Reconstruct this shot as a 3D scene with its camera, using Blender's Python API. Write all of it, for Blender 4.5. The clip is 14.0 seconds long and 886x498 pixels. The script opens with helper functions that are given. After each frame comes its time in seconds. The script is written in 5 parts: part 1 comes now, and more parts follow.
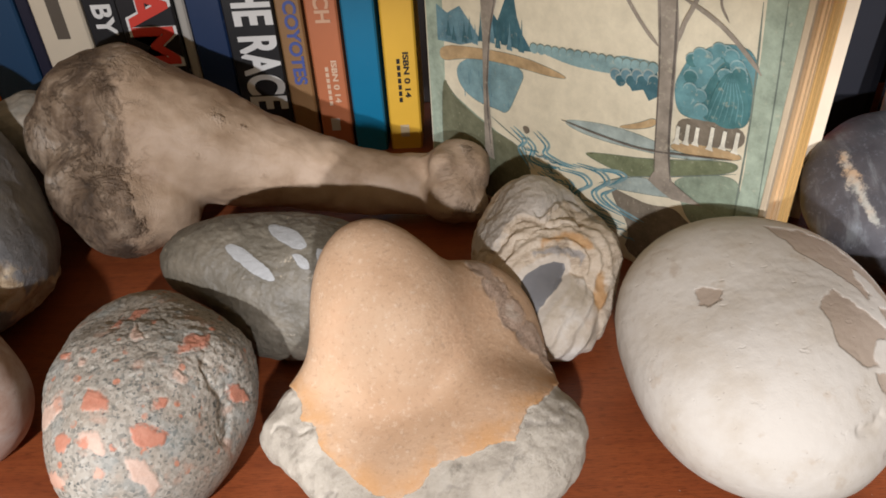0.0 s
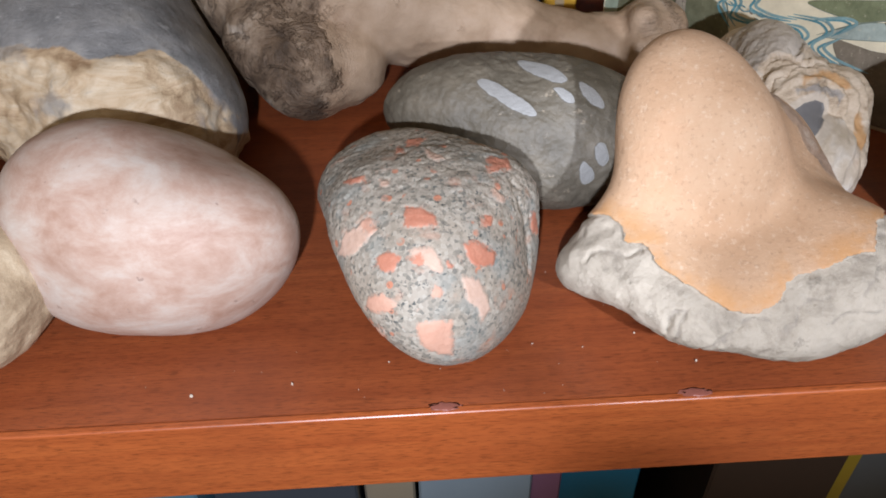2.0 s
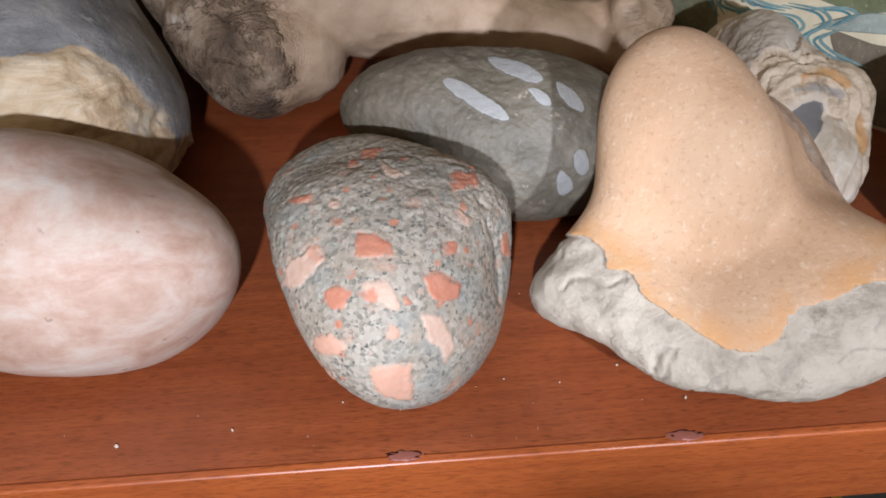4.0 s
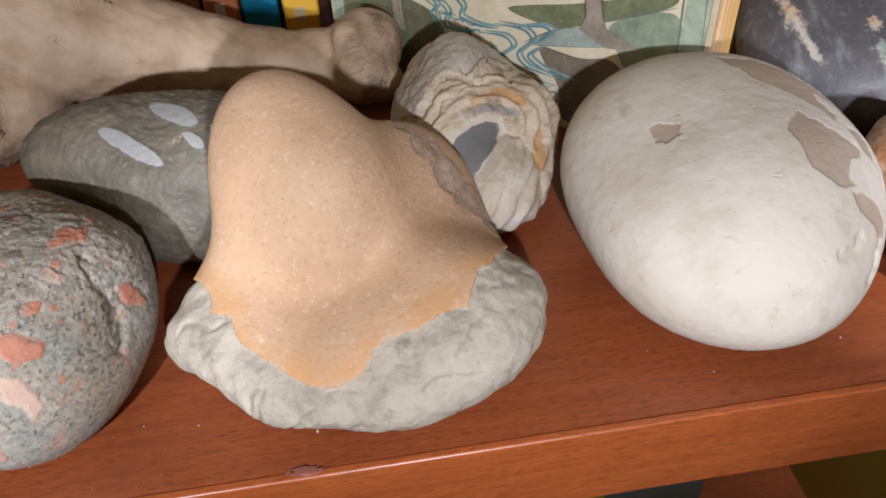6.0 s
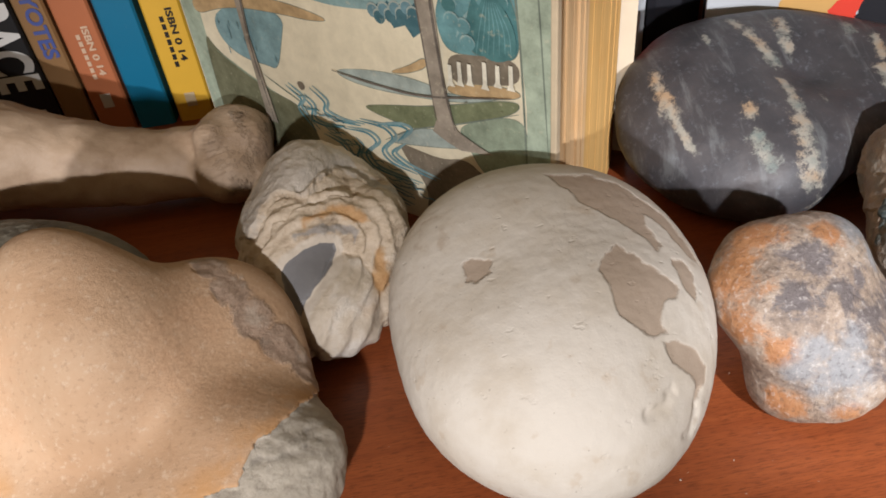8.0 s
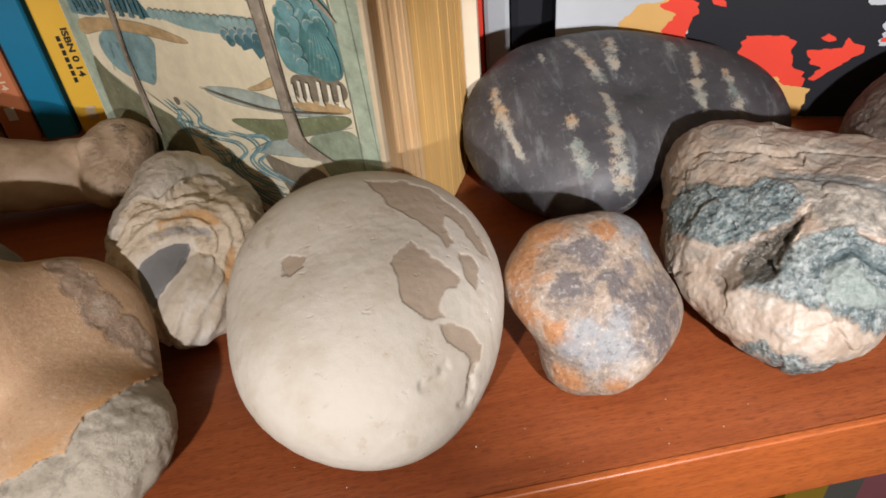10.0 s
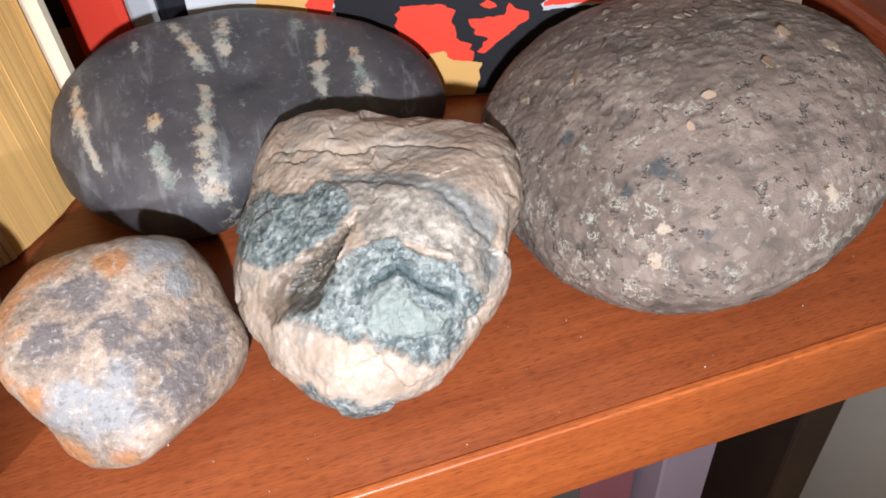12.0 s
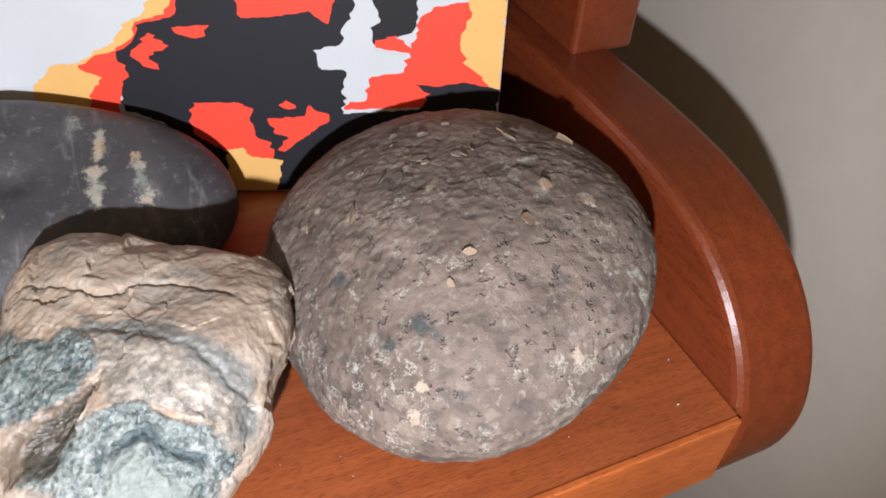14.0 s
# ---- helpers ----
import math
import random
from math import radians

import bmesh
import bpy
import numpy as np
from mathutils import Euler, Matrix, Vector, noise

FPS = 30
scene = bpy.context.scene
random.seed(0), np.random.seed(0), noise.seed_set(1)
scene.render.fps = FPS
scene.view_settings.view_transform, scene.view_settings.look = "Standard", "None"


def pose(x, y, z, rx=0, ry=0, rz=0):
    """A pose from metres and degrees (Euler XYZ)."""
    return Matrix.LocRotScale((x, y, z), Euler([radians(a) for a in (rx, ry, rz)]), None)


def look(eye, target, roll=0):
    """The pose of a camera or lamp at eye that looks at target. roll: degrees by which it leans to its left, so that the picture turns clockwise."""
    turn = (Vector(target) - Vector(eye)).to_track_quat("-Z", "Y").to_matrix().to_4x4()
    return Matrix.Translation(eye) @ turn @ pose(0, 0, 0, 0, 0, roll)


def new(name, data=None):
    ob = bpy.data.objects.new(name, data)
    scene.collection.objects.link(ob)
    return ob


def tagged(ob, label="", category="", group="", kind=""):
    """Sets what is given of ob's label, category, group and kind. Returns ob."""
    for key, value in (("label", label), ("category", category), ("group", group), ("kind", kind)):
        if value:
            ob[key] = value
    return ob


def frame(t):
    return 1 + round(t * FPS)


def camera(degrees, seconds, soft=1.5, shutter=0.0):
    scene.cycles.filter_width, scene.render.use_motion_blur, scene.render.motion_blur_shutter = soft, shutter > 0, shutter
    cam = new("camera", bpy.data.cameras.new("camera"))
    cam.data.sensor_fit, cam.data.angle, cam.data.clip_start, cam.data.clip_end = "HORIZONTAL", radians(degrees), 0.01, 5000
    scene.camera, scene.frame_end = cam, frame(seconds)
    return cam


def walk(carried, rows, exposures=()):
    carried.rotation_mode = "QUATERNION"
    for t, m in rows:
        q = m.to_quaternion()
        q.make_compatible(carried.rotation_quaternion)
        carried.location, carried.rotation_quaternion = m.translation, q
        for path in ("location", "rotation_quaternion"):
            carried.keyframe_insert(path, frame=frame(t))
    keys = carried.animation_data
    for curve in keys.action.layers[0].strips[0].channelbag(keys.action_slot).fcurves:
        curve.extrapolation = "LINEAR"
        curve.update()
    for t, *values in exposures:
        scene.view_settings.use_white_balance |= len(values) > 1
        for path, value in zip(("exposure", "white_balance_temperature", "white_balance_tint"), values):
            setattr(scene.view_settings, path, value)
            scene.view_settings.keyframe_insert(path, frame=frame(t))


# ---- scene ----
# ---- camera ----
cam = camera(59.9, 14.0, soft=1.75)
METRES, EYE, TILT, LEAN, TURN = 0.75, 0.225, -37.0, 2.64, -0.24
FRONT = -0.1335  # the first eye stands this far before the shelf edge
ROWS = [
    (0.0, 0.0, 0.0, 0.0, 0.0, 0.0, -0.0),
    (0.5, -0.0046, -0.0346, -0.0198, -1.43, 0.27, 0.78),
    (1.0, -0.0354, -0.018, -0.042, -2.57, -0.31, 1.03),
    (1.5, -0.0882, -0.0042, -0.0586, -3.31, -1.5, 0.74),
    (2.0, -0.1526, 0.0281, -0.0594, -3.62, -2.99, 0.47),
    (2.5, -0.1547, 0.0657, -0.0485, -4.88, -4.24, 0.19),
    (5.0, -0.0991, 0.061, -0.0373, -5.59, -4.79, 1.55),
    (5.5, -0.0595, 0.0522, -0.0384, -6.31, -4.67, 2.88),
    (6.0, -0.0084, 0.0479, -0.0354, -7.01, -4.58, 4.84),
    (6.5, 0.0464, 0.0541, -0.0207, -6.67, -4.21, 6.47),
    (7.0, 0.0762, 0.0538, -0.0039, -5.43, -3.92, 7.55),
    (9.5, 0.0919, 0.0659, 0.0191, -4.87, -4.51, 5.64),
    (10.0, 0.1469, 0.0121, 0.0, -6.74, -4.01, 7.4),
    (10.5, 0.2065, -0.0136, -0.018, -8.47, -3.98, 9.19),
    (11.0, 0.2526, 0.007, -0.0219, -9.38, -4.45, 10.61),
    (11.5, 0.3012, 0.0249, -0.0245, -10.12, -5.17, 11.59),
    (12.0, 0.3171, 0.0505, -0.0125, -12.57, -6.58, 11.54),
    (12.5, 0.306, 0.0869, -0.0105, -15.44, -7.97, 9.9),
    (13.0, 0.3027, 0.0622, -0.001, -18.14, -7.58, 8.86),
    (13.5, 0.3207, 0.0381, 0.0079, -19.68, -7.37, 8.99),
    (14.0, 0.3638, 0.0467, 0.0299, -22.5, -7.56, 9.48),
]
walk(cam, [(t, pose(0, FRONT, EYE, TILT, LEAN, TURN) @ pose(METRES * x, METRES * y, METRES * z, 90 + pitch, roll, yaw)) for t, x, y, z, yaw, pitch, roll in ROWS],
     [(0.0, 0.0, 6300, 10), (2.0, 0.08, 5850, 10), (5.0, 0.03, 5850, 10), (6.0, -0.07, 6050, 10), (6.5, -0.10, 6200, 10), (7.0, -0.16, 6300, 10), (9.5, -0.10, 6800, 10), (10.5, -0.14, 6500, 10), (11.0, -0.05, 6350, 10), (11.5, 0.14, 6350, 10), (12.0, 0.22, 6250, 10), (14.0, 0.27, 6350, 10)])

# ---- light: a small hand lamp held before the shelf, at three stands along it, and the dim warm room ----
world = bpy.data.worlds.new("room_dim")
scene.world = world
world.use_nodes = True
world.node_tree.nodes["Background"].inputs[0].default_value = (1.0, 0.74, 0.45, 1)
world.node_tree.nodes["Background"].inputs[1].default_value = 0.36


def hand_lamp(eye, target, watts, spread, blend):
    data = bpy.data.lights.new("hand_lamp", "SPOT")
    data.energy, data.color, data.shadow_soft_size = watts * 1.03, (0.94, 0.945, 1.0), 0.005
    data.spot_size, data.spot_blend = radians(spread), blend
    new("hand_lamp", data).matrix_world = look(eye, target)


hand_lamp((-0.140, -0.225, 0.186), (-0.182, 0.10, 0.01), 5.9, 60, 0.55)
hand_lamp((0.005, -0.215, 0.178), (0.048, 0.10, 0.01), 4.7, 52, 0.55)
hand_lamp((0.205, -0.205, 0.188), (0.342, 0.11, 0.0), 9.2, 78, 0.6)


# ---- materials ----
class Mat:
    """A node material with a few short hands."""

    def __init__(self, name, rough=0.6, metal=0.0, spec=0.5):
        self.m = bpy.data.materials.new(name)
        self.m.use_nodes = True
        self.t = self.m.node_tree
        self.b = self.t.nodes["Principled BSDF"]
        self.b.inputs["Roughness"].default_value = rough
        self.b.inputs["Metallic"].default_value = metal
        self.b.inputs["Specular IOR Level"].default_value = spec
        co = self.t.nodes.new("ShaderNodeTexCoord")
        self.co = co.outputs["Object"]

    def put(self, value, socket):
        if isinstance(value, (int, float)):
            socket.default_value = value
        elif isinstance(value, tuple):
            socket.default_value = (*value, 1) if len(value) == 3 and len(socket.default_value) == 4 else value
        else:
            self.t.links.new(value, socket)

    def node(self, kind, **ins):
        n = self.t.nodes.new(kind)
        for k, v in ins.items():
            self.put(v, n.inputs[k.replace("_", " ")])
        return n

    def stretch(self, sx, sy, sz, rot=(0, 0, 0)):
        n = self.node("ShaderNodeMapping", Vector=self.co, Scale=(sx, sy, sz))
        n.inputs["Rotation"].default_value = rot
        return n.outputs[0]

    def noise(self, scale, detail=5.0, rough=0.6, vec=None, dist=0.0):
        return self.node("ShaderNodeTexNoise", Vector=vec or self.co, Scale=scale, Detail=detail, Roughness=rough, Distortion=dist).outputs["Fac"]

    def cells(self, scale, feature="F1", vec=None, out="Distance", rand=1.0):
        n = self.node("ShaderNodeTexVoronoi", Vector=vec or self.co, Scale=scale, Randomness=rand)
        n.feature = feature
        return n.outputs[out]

    def ramp(self, fac, *stops, kind="LINEAR"):
        n = self.node("ShaderNodeValToRGB", Fac=fac)
        r = n.color_ramp
        r.interpolation = kind
        while len(r.elements) < len(stops):
            r.elements.new(0.5)
        for e, (p, c) in zip(r.elements, stops):
            e.position = p
            e.color = (*c, 1) if isinstance(c, tuple) else (c, c, c, 1)
        return n.outputs[0]

    def mix(self, fac, a, b, kind="MIX"):
        n = self.t.nodes.new("ShaderNodeMix")
        n.data_type, n.blend_type = "RGBA", kind
        self.put(fac, n.inputs[0])
        self.put(a, n.inputs[6])
        self.put(b, n.inputs[7])
        return n.outputs[2]

    def math(self, op, a, b=0.0, c=0.0):
        n = self.t.nodes.new("ShaderNodeMath")
        n.operation = op
        self.put(a, n.inputs[0])
        self.put(b, n.inputs[1])
        self.put(c, n.inputs[2])
        return n.outputs[0]

    def attr(self, name, out="Fac"):
        n = self.t.nodes.new("ShaderNodeAttribute")
        n.attribute_name = name
        return n.outputs[out]

    def step(self, x, lo, hi):
        n = self.node("ShaderNodeMapRange", Value=x)
        n.interpolation_type = "SMOOTHSTEP"
        n.inputs["From Min"].default_value, n.inputs["From Max"].default_value = lo, hi
        return n.outputs[0]

    def finish(self, color, bump=None, strength=0.3, dist=0.001, rough=None):
        self.put(color, self.b.inputs["Base Color"])
        if rough is not None:
            self.put(rough, self.b.inputs["Roughness"])
        if bump is not None:
            n = self.node("ShaderNodeBump", Height=bump, Strength=strength, Distance=dist)
            self.put(n.outputs[0], self.b.inputs["Normal"])
        return self.m


def plain(name, color, rough=0.6, metal=0.0, grain=120.0, amount=0.25, spec=0.5, bump=0.1):
    m = Mat(name, rough, metal, spec)
    lo = tuple(c * (1 - amount) for c in color)
    hi = tuple(min(1, c * (1 + amount)) for c in color)
    big = m.ramp(m.noise(grain * 0.12), (0.3, lo), (0.7, hi))
    fine = m.ramp(m.noise(grain), (0.3, tuple(c * 0.9 for c in color)), (0.7, color))
    return m.finish(m.mix(0.5, big, fine), m.noise(grain * 2), bump, 0.0006)


def wood(name, dark, light, along="x", rough=0.36):
    m = Mat(name, rough)
    s = (7, 160, 160) if along == "x" else (160, 7, 160) if along == "y" else (160, 160, 7)
    g = m.noise(1.2, 7, 0.7, m.stretch(*s), 0.2)
    fine = m.noise(3.0, 4, 0.7, m.stretch(*(v * (3 if v == 7 else 2.4) for v in s)))
    blotch = m.noise(14.0, 5, 0.6)
    pores = m.noise(1.0, 2, 0.5, m.stretch(*(230 if v == 7 else 3000 for v in s)))
    c = m.ramp(g, (0.25, dark), (0.75, light))
    c = m.mix(m.math("MULTIPLY", m.step(fine, 0.50, 0.70), 0.40), c, tuple(v * 0.45 for v in dark))
    c = m.mix(m.math("MULTIPLY", m.step(pores, 0.53, 0.64), 0.50), c, tuple(v * 0.30 for v in dark))
    c = m.mix(m.math("MULTIPLY", m.step(blotch, 0.40, 0.75), 0.45), c, tuple(v * 0.65 for v in dark))
    m.b.inputs["Coat Weight"].default_value = 0.25
    m.b.inputs["Coat Roughness"].default_value = 0.28
    return m.finish(c, fine, 0.15, 0.0004, m.ramp(blotch, (0.3, rough), (0.7, rough + 0.14)))


MAHOGANY_TOP = wood("mahogany_veneer", (0.190, 0.042, 0.013), (0.325, 0.084, 0.024))
# brighter copy of the veneer: lamplight on the front edge as colour
MAHOGANY_LIT_LIP = wood("mahogany_lit_lip", (0.29, 0.063, 0.015), (0.45, 0.119, 0.028))
MAHOGANY_END = wood("mahogany_side", (0.105, 0.019, 0.006), (0.18, 0.036, 0.010), "y", 0.30)
SCAR = plain("rubbed_varnish", (0.25, 0.085, 0.06), 0.5, grain=700, amount=0.5)
DARK_WOOD = wood("dark_shaded_wood", (0.020, 0.011, 0.008), (0.035, 0.020, 0.014), "z")
WALL = plain("wall_paint", (0.50, 0.45, 0.39), 0.85, grain=60, amount=0.08)
CARPET = plain("carpet", (0.30, 0.26, 0.21), 0.95, grain=400, bump=0.6)


# ---- building helpers ----
def mesh_from(bm, name, smooth=True):
    me = bpy.data.meshes.new(name)
    bm.to_mesh(me)
    bm.free()
    if smooth:
        me.polygons.foreach_set("use_smooth", [True] * len(me.polygons))
    return me


def part(name, bm, material, parent=None, label="", smooth=False):
    ob = new(name, mesh_from(bm, name, smooth))
    ob.data.materials.append(material)
    if parent is not None:
        ob.parent = parent
    if label:
        ob["label"] = label
    return ob


def box_bm(x0, y0, z0, x1, y1, z1, bevel=0.0, seg=2):
    bm = bmesh.new()
    bmesh.ops.create_cube(bm, size=1)
    bmesh.ops.scale(bm, vec=(x1 - x0, y1 - y0, z1 - z0), verts=bm.verts)
    bmesh.ops.translate(bm, vec=((x0 + x1) / 2, (y0 + y1) / 2, (z0 + z1) / 2), verts=bm.verts)
    if bevel:
        bmesh.ops.bevel(bm, geom=bm.edges[:], offset=bevel, segments=seg, profile=0.5, affect="EDGES")
    return bm


def prism_bm(outline, lo, hi, axis="x", bevel=0.0):
    """An outline of two coordinates pulled along an axis from lo to hi."""
    bm = bmesh.new()
    place = {"x": lambda a, b, c: (c, a, b), "y": lambda a, b, c: (a, c, b), "z": lambda a, b, c: (a, b, c)}[axis]
    low = [bm.verts.new(place(a, b, lo)) for a, b in outline]
    high = [bm.verts.new(place(a, b, hi)) for a, b in outline]
    bm.faces.new(low)
    bm.faces.new(high)
    n = len(outline)
    for i in range(n):
        bm.faces.new((low[i], low[(i + 1) % n], high[(i + 1) % n], high[i]))
    bmesh.ops.recalc_face_normals(bm, faces=bm.faces)
    if bevel:
        rim = [e for e in bm.edges if e.verts[0].co[{"x": 0, "y": 1, "z": 2}[axis]] == e.verts[1].co[{"x": 0, "y": 1, "z": 2}[axis]]]
        bmesh.ops.bevel(bm, geom=rim, offset=bevel, segments=3, profile=0.5, affect="EDGES")
    return bm


def fib(n):
    i = np.arange(n) + 0.5
    ph, th = np.arccos(1 - 2 * i / n), np.pi * (1 + 5 ** 0.5) * i
    return np.stack([np.cos(th) * np.sin(ph), np.sin(th) * np.sin(ph), np.cos(ph)], 1)


def ball_grid(n):
    """Directions and quads of a ball made of six n by n faces, with shared seams."""
    a = np.tan(np.linspace(-1, 1, n + 1) * np.pi / 4)
    u, v = np.meshgrid(a, a, indexing="ij")
    one = np.ones_like(u)
    sides = [(one, u, v), (-one, v, u), (v, one, u), (u, -one, v), (u, v, one), (v, u, -one)]
    pts = np.concatenate([np.stack(s, -1).reshape(-1, 3) for s in sides])
    quads = []
    idx = np.arange((n + 1) ** 2).reshape(n + 1, n + 1)
    for k in range(6):
        q = idx + k * (n + 1) ** 2
        quads.append(np.stack([q[:-1, :-1], q[1:, :-1], q[1:, 1:], q[:-1, 1:]], -1).reshape(-1, 4))
    quads = np.concatenate(quads)
    _, first, back = np.unique(np.round(pts, 6), axis=0, return_index=True, return_inverse=True)
    pts, quads = pts[first], back.reshape(-1)[quads]
    return pts / np.linalg.norm(pts, axis=1, keepdims=True), quads


GRIDS = {}


def ramp01(x, lo, hi):
    t = np.clip((x - lo) / (hi - lo), 0, 1)
    return t * t * (3 - 2 * t)


def rough_noise(pts, scale, octaves=3, seed=0.0):
    off = Vector((seed, seed * 1.7, -seed))
    return np.array([noise.fractal(Vector(p) * scale + off, 1.0, 2.0, octaves) for p in pts])


class Stone:
    """A worn stone: an ellipsoid, swollen or sunk round a ring of even directions, with finer relief."""

    def __init__(self, centre, radii, turn, sharp, swell, grid=72):
        if grid not in GRIDS:
            GRIDS[grid] = ball_grid(grid)
        self.dirs, self.quads = GRIDS[grid]
        self.centre = np.array(centre)
        rot = np.array(Euler([radians(a) for a in turn]).to_matrix())
        r = 1 / np.linalg.norm((self.dirs @ rot) / np.array(radii), axis=1)
        bumps = np.exp(sharp * (self.dirs @ fib(len(swell)).T - 1)) @ np.array(swell)
        self.r = r * np.exp(bumps)
        self.layers = {}

    def points(self):
        return self.dirs * self.r[:, None] + self.centre

    def relief(self, amount, scale, octaves=3, seed=0.0, where=None):
        d = amount * rough_noise(self.points(), scale, octaves, seed)
        self.r = self.r + (d if where is None else d * where)
        return self

    def plane(self, wobble=0.0, scale=150.0):
        """Millimetres across and up the slanting front of the stone, from the middle of its base, and the front's mask."""
        q = (self.points() - np.array((self.centre[0], self.centre[1], 0.0))) * 1000
        u, v = q[:, 0], (q[:, 1] + q[:, 2]) * 0.70711
        if wobble:
            u = u + wobble * rough_noise(self.points(), scale, 4, 3.3)
            v = v + wobble * rough_noise(self.points(), scale, 4, 8.8)
        return u, v, self.dirs @ np.array((0, -0.70711, 0.70711)) > -0.25

    def inside(self, outlines, wobble=0.0, scale=150.0):
        """How many millimetres inside the nearest of the outlines on the front each point lies, below 0 outside."""
        u, v, front = self.plane(wobble, scale)
        best = np.full(len(u), -30.0)
        for outline in outlines:
            dist, odd = np.full(len(u), 30.0), np.zeros(len(u), bool)
            for (a, b), (c, d) in zip(outline, outline[1:] + outline[:1]):
                t = np.clip(((u - a) * (c - a) + (v - b) * (d - b)) / ((c - a) ** 2 + (d - b) ** 2), 0, 1)
                dist = np.minimum(dist, np.hypot(u - a - t * (c - a), v - b - t * (d - b)))
                odd ^= ((b > v) != (d > v)) & (u < (c - a) * (v - b) / (d - b + 1e-9) + a)
            best = np.maximum(best, np.where(odd, dist, -dist))
        return np.where(front, best, -30.0)

    def along(self, lines, wobble=0.0, scale=150.0):
        """The millimetres from the nearest of the open lines on the front."""
        u, v, front = self.plane(wobble, scale)
        dist = np.full(len(u), 30.0)
        for line in lines:
            for (a, b), (c, d) in zip(line, line[1:]):
                t = np.clip(((u - a) * (c - a) + (v - b) * (d - b)) / ((c - a) ** 2 + (d - b) ** 2), 0, 1)
                dist = np.minimum(dist, np.hypot(u - a - t * (c - a), v - b - t * (d - b)))
        return np.where(front, dist, 30.0)

    def near(self, spots):
        """How far inside the nearest of the spots (x, y, z, radius) each point is: 1 in the middle, 0 at the rim."""
        p = self.points()
        best = np.full(len(p), -3.0)
        for x, y, z, rad in spots:
            best = np.maximum(best, 1 - np.linalg.norm(p - np.array((x, y, z)), axis=1) / rad)
        return best

    def build(self, name, material, label, category="stone", group="stones on the shelf"):
        p = self.points()
        p[:, 2] = np.where(p[:, 2] < 0.0008, 0.0002 + 0.0006 * np.exp(np.clip((p[:, 2] - 0.0008) / 0.002, -9, 0)), p[:, 2])
        low = p[:, 2].min()
        base = Vector((*self.centre[:2], 0.0))
        me = bpy.data.meshes.new(name)
        q = p - np.array((base.x, base.y, low))
        me.from_pydata(q.tolist(), [], self.quads.tolist())
        bm = bmesh.new()
        bm.from_mesh(me)
        bmesh.ops.recalc_face_normals(bm, faces=bm.faces)
        bm.to_mesh(me)
        bm.free()
        me.polygons.foreach_set("use_smooth", [True] * len(me.polygons))
        for key, values in self.layers.items():
            me.attributes.new(key, "FLOAT", "POINT").data.foreach_set("value", values.astype(np.float32))
        me.materials.append(material)
        ob = new(name, me)
        ob.location = base
        return tagged(ob, label, category, group)


def segments(stone, segs):
    """How far inside the nearest tapered segment (a, b, radius) each point is."""
    p = stone.points()
    best = np.full(len(p), -3.0)
    for a, b, ra, rb in segs:
        a, b = np.array(a), np.array(b)
        t = np.clip(((p - a) @ (b - a)) / ((b - a) @ (b - a)), 0, 1)
        d = np.linalg.norm(p - (a + t[:, None] * (b - a)), axis=1)
        best = np.maximum(best, 1 - d / (ra + t * (rb - ra)))
    return best


# ---- the room: floor, walls, ceiling ----
tagged(part("floor", box_bm(-2.5, -3.0, -0.95, 1.2, 0.34, -0.90), CARPET), "beige carpet floor below the shelves", "floor", kind="structure")
tagged(part("wall_back", box_bm(-2.5, 0.34, -0.95, 1.2, 0.42, 1.6), WALL), "beige painted wall behind the bookcase", "wall", kind="structure")
tagged(part("wall_side", box_bm(0.600, -3.0, -0.95, 0.680, 0.338, 1.6), WALL), "beige painted wall beside the bookcase", "wall", kind="structure")

# ---- the bookcase ----
case = tagged(new("bookcase"), "reddish mahogany bookcase with curved side rails", "bookcase", kind="structure")
part("shelf_board", box_bm(-0.75, 0.0013, -0.0300, 0.4345, 0.325, 0.0), MAHOGANY_TOP, case)
part("nosing", box_bm(-0.75, -0.0016, -0.0345, 0.4345, 0.0012, 0.00005, 0.0007, 3), MAHOGANY_LIT_LIP, case, "front edge strip, its orange-brown brightened for the lamplight")
for x in (-0.035, -0.110):
    bm = bmesh.new()
    bmesh.ops.create_icosphere(bm, subdivisions=3, radius=1.0)
    for v in bm.verts:
        k = 1 + 0.5 * noise.noise(v.co * 2.3 + Vector((x * 90, 0, 0)))
        v.co = Vector((v.co.x * 0.0050 * k, v.co.y * 0.0018 * k, v.co.z * 0.00012))
    part("rubbed_scar", bm, SCAR, case, "rubbed purplish scar on the edge", True).location = (x, 0.0008, 0.0)
RAIL = [(0.325, -0.10), (0.325, 0.052), (0.20, 0.052), (0.13, 0.054), (0.09, 0.0535), (0.065, 0.0515), (0.045, 0.0465), (0.030, 0.039), (0.018, 0.029), (0.009, 0.018), (0.003, 0.006), (-0.001, -0.007), (-0.002, -0.020), (0.0, -0.034), (0.006, -0.050), (0.018, -0.066), (0.04, -0.09), (0.05, -0.10)]
for _ in range(2):
    RAIL = RAIL[:2] + [q for a, b in zip(RAIL[1:], RAIL[2:]) for q in ((a[0] * 0.75 + b[0] * 0.25, a[1] * 0.75 + b[1] * 0.25), (a[0] * 0.25 + b[0] * 0.75, a[1] * 0.25 + b[1] * 0.75))] + RAIL[-1:]
part("side_rail", prism_bm(RAIL, 0.435, 0.4690, "x", 0.004), MAHOGANY_END, case, "dark red curved rail", smooth=False)
part("rear_post", box_bm(0.449, 0.150, 0.0522, 0.4790, 0.325, 0.55, 0.002), MAHOGANY_END, case)
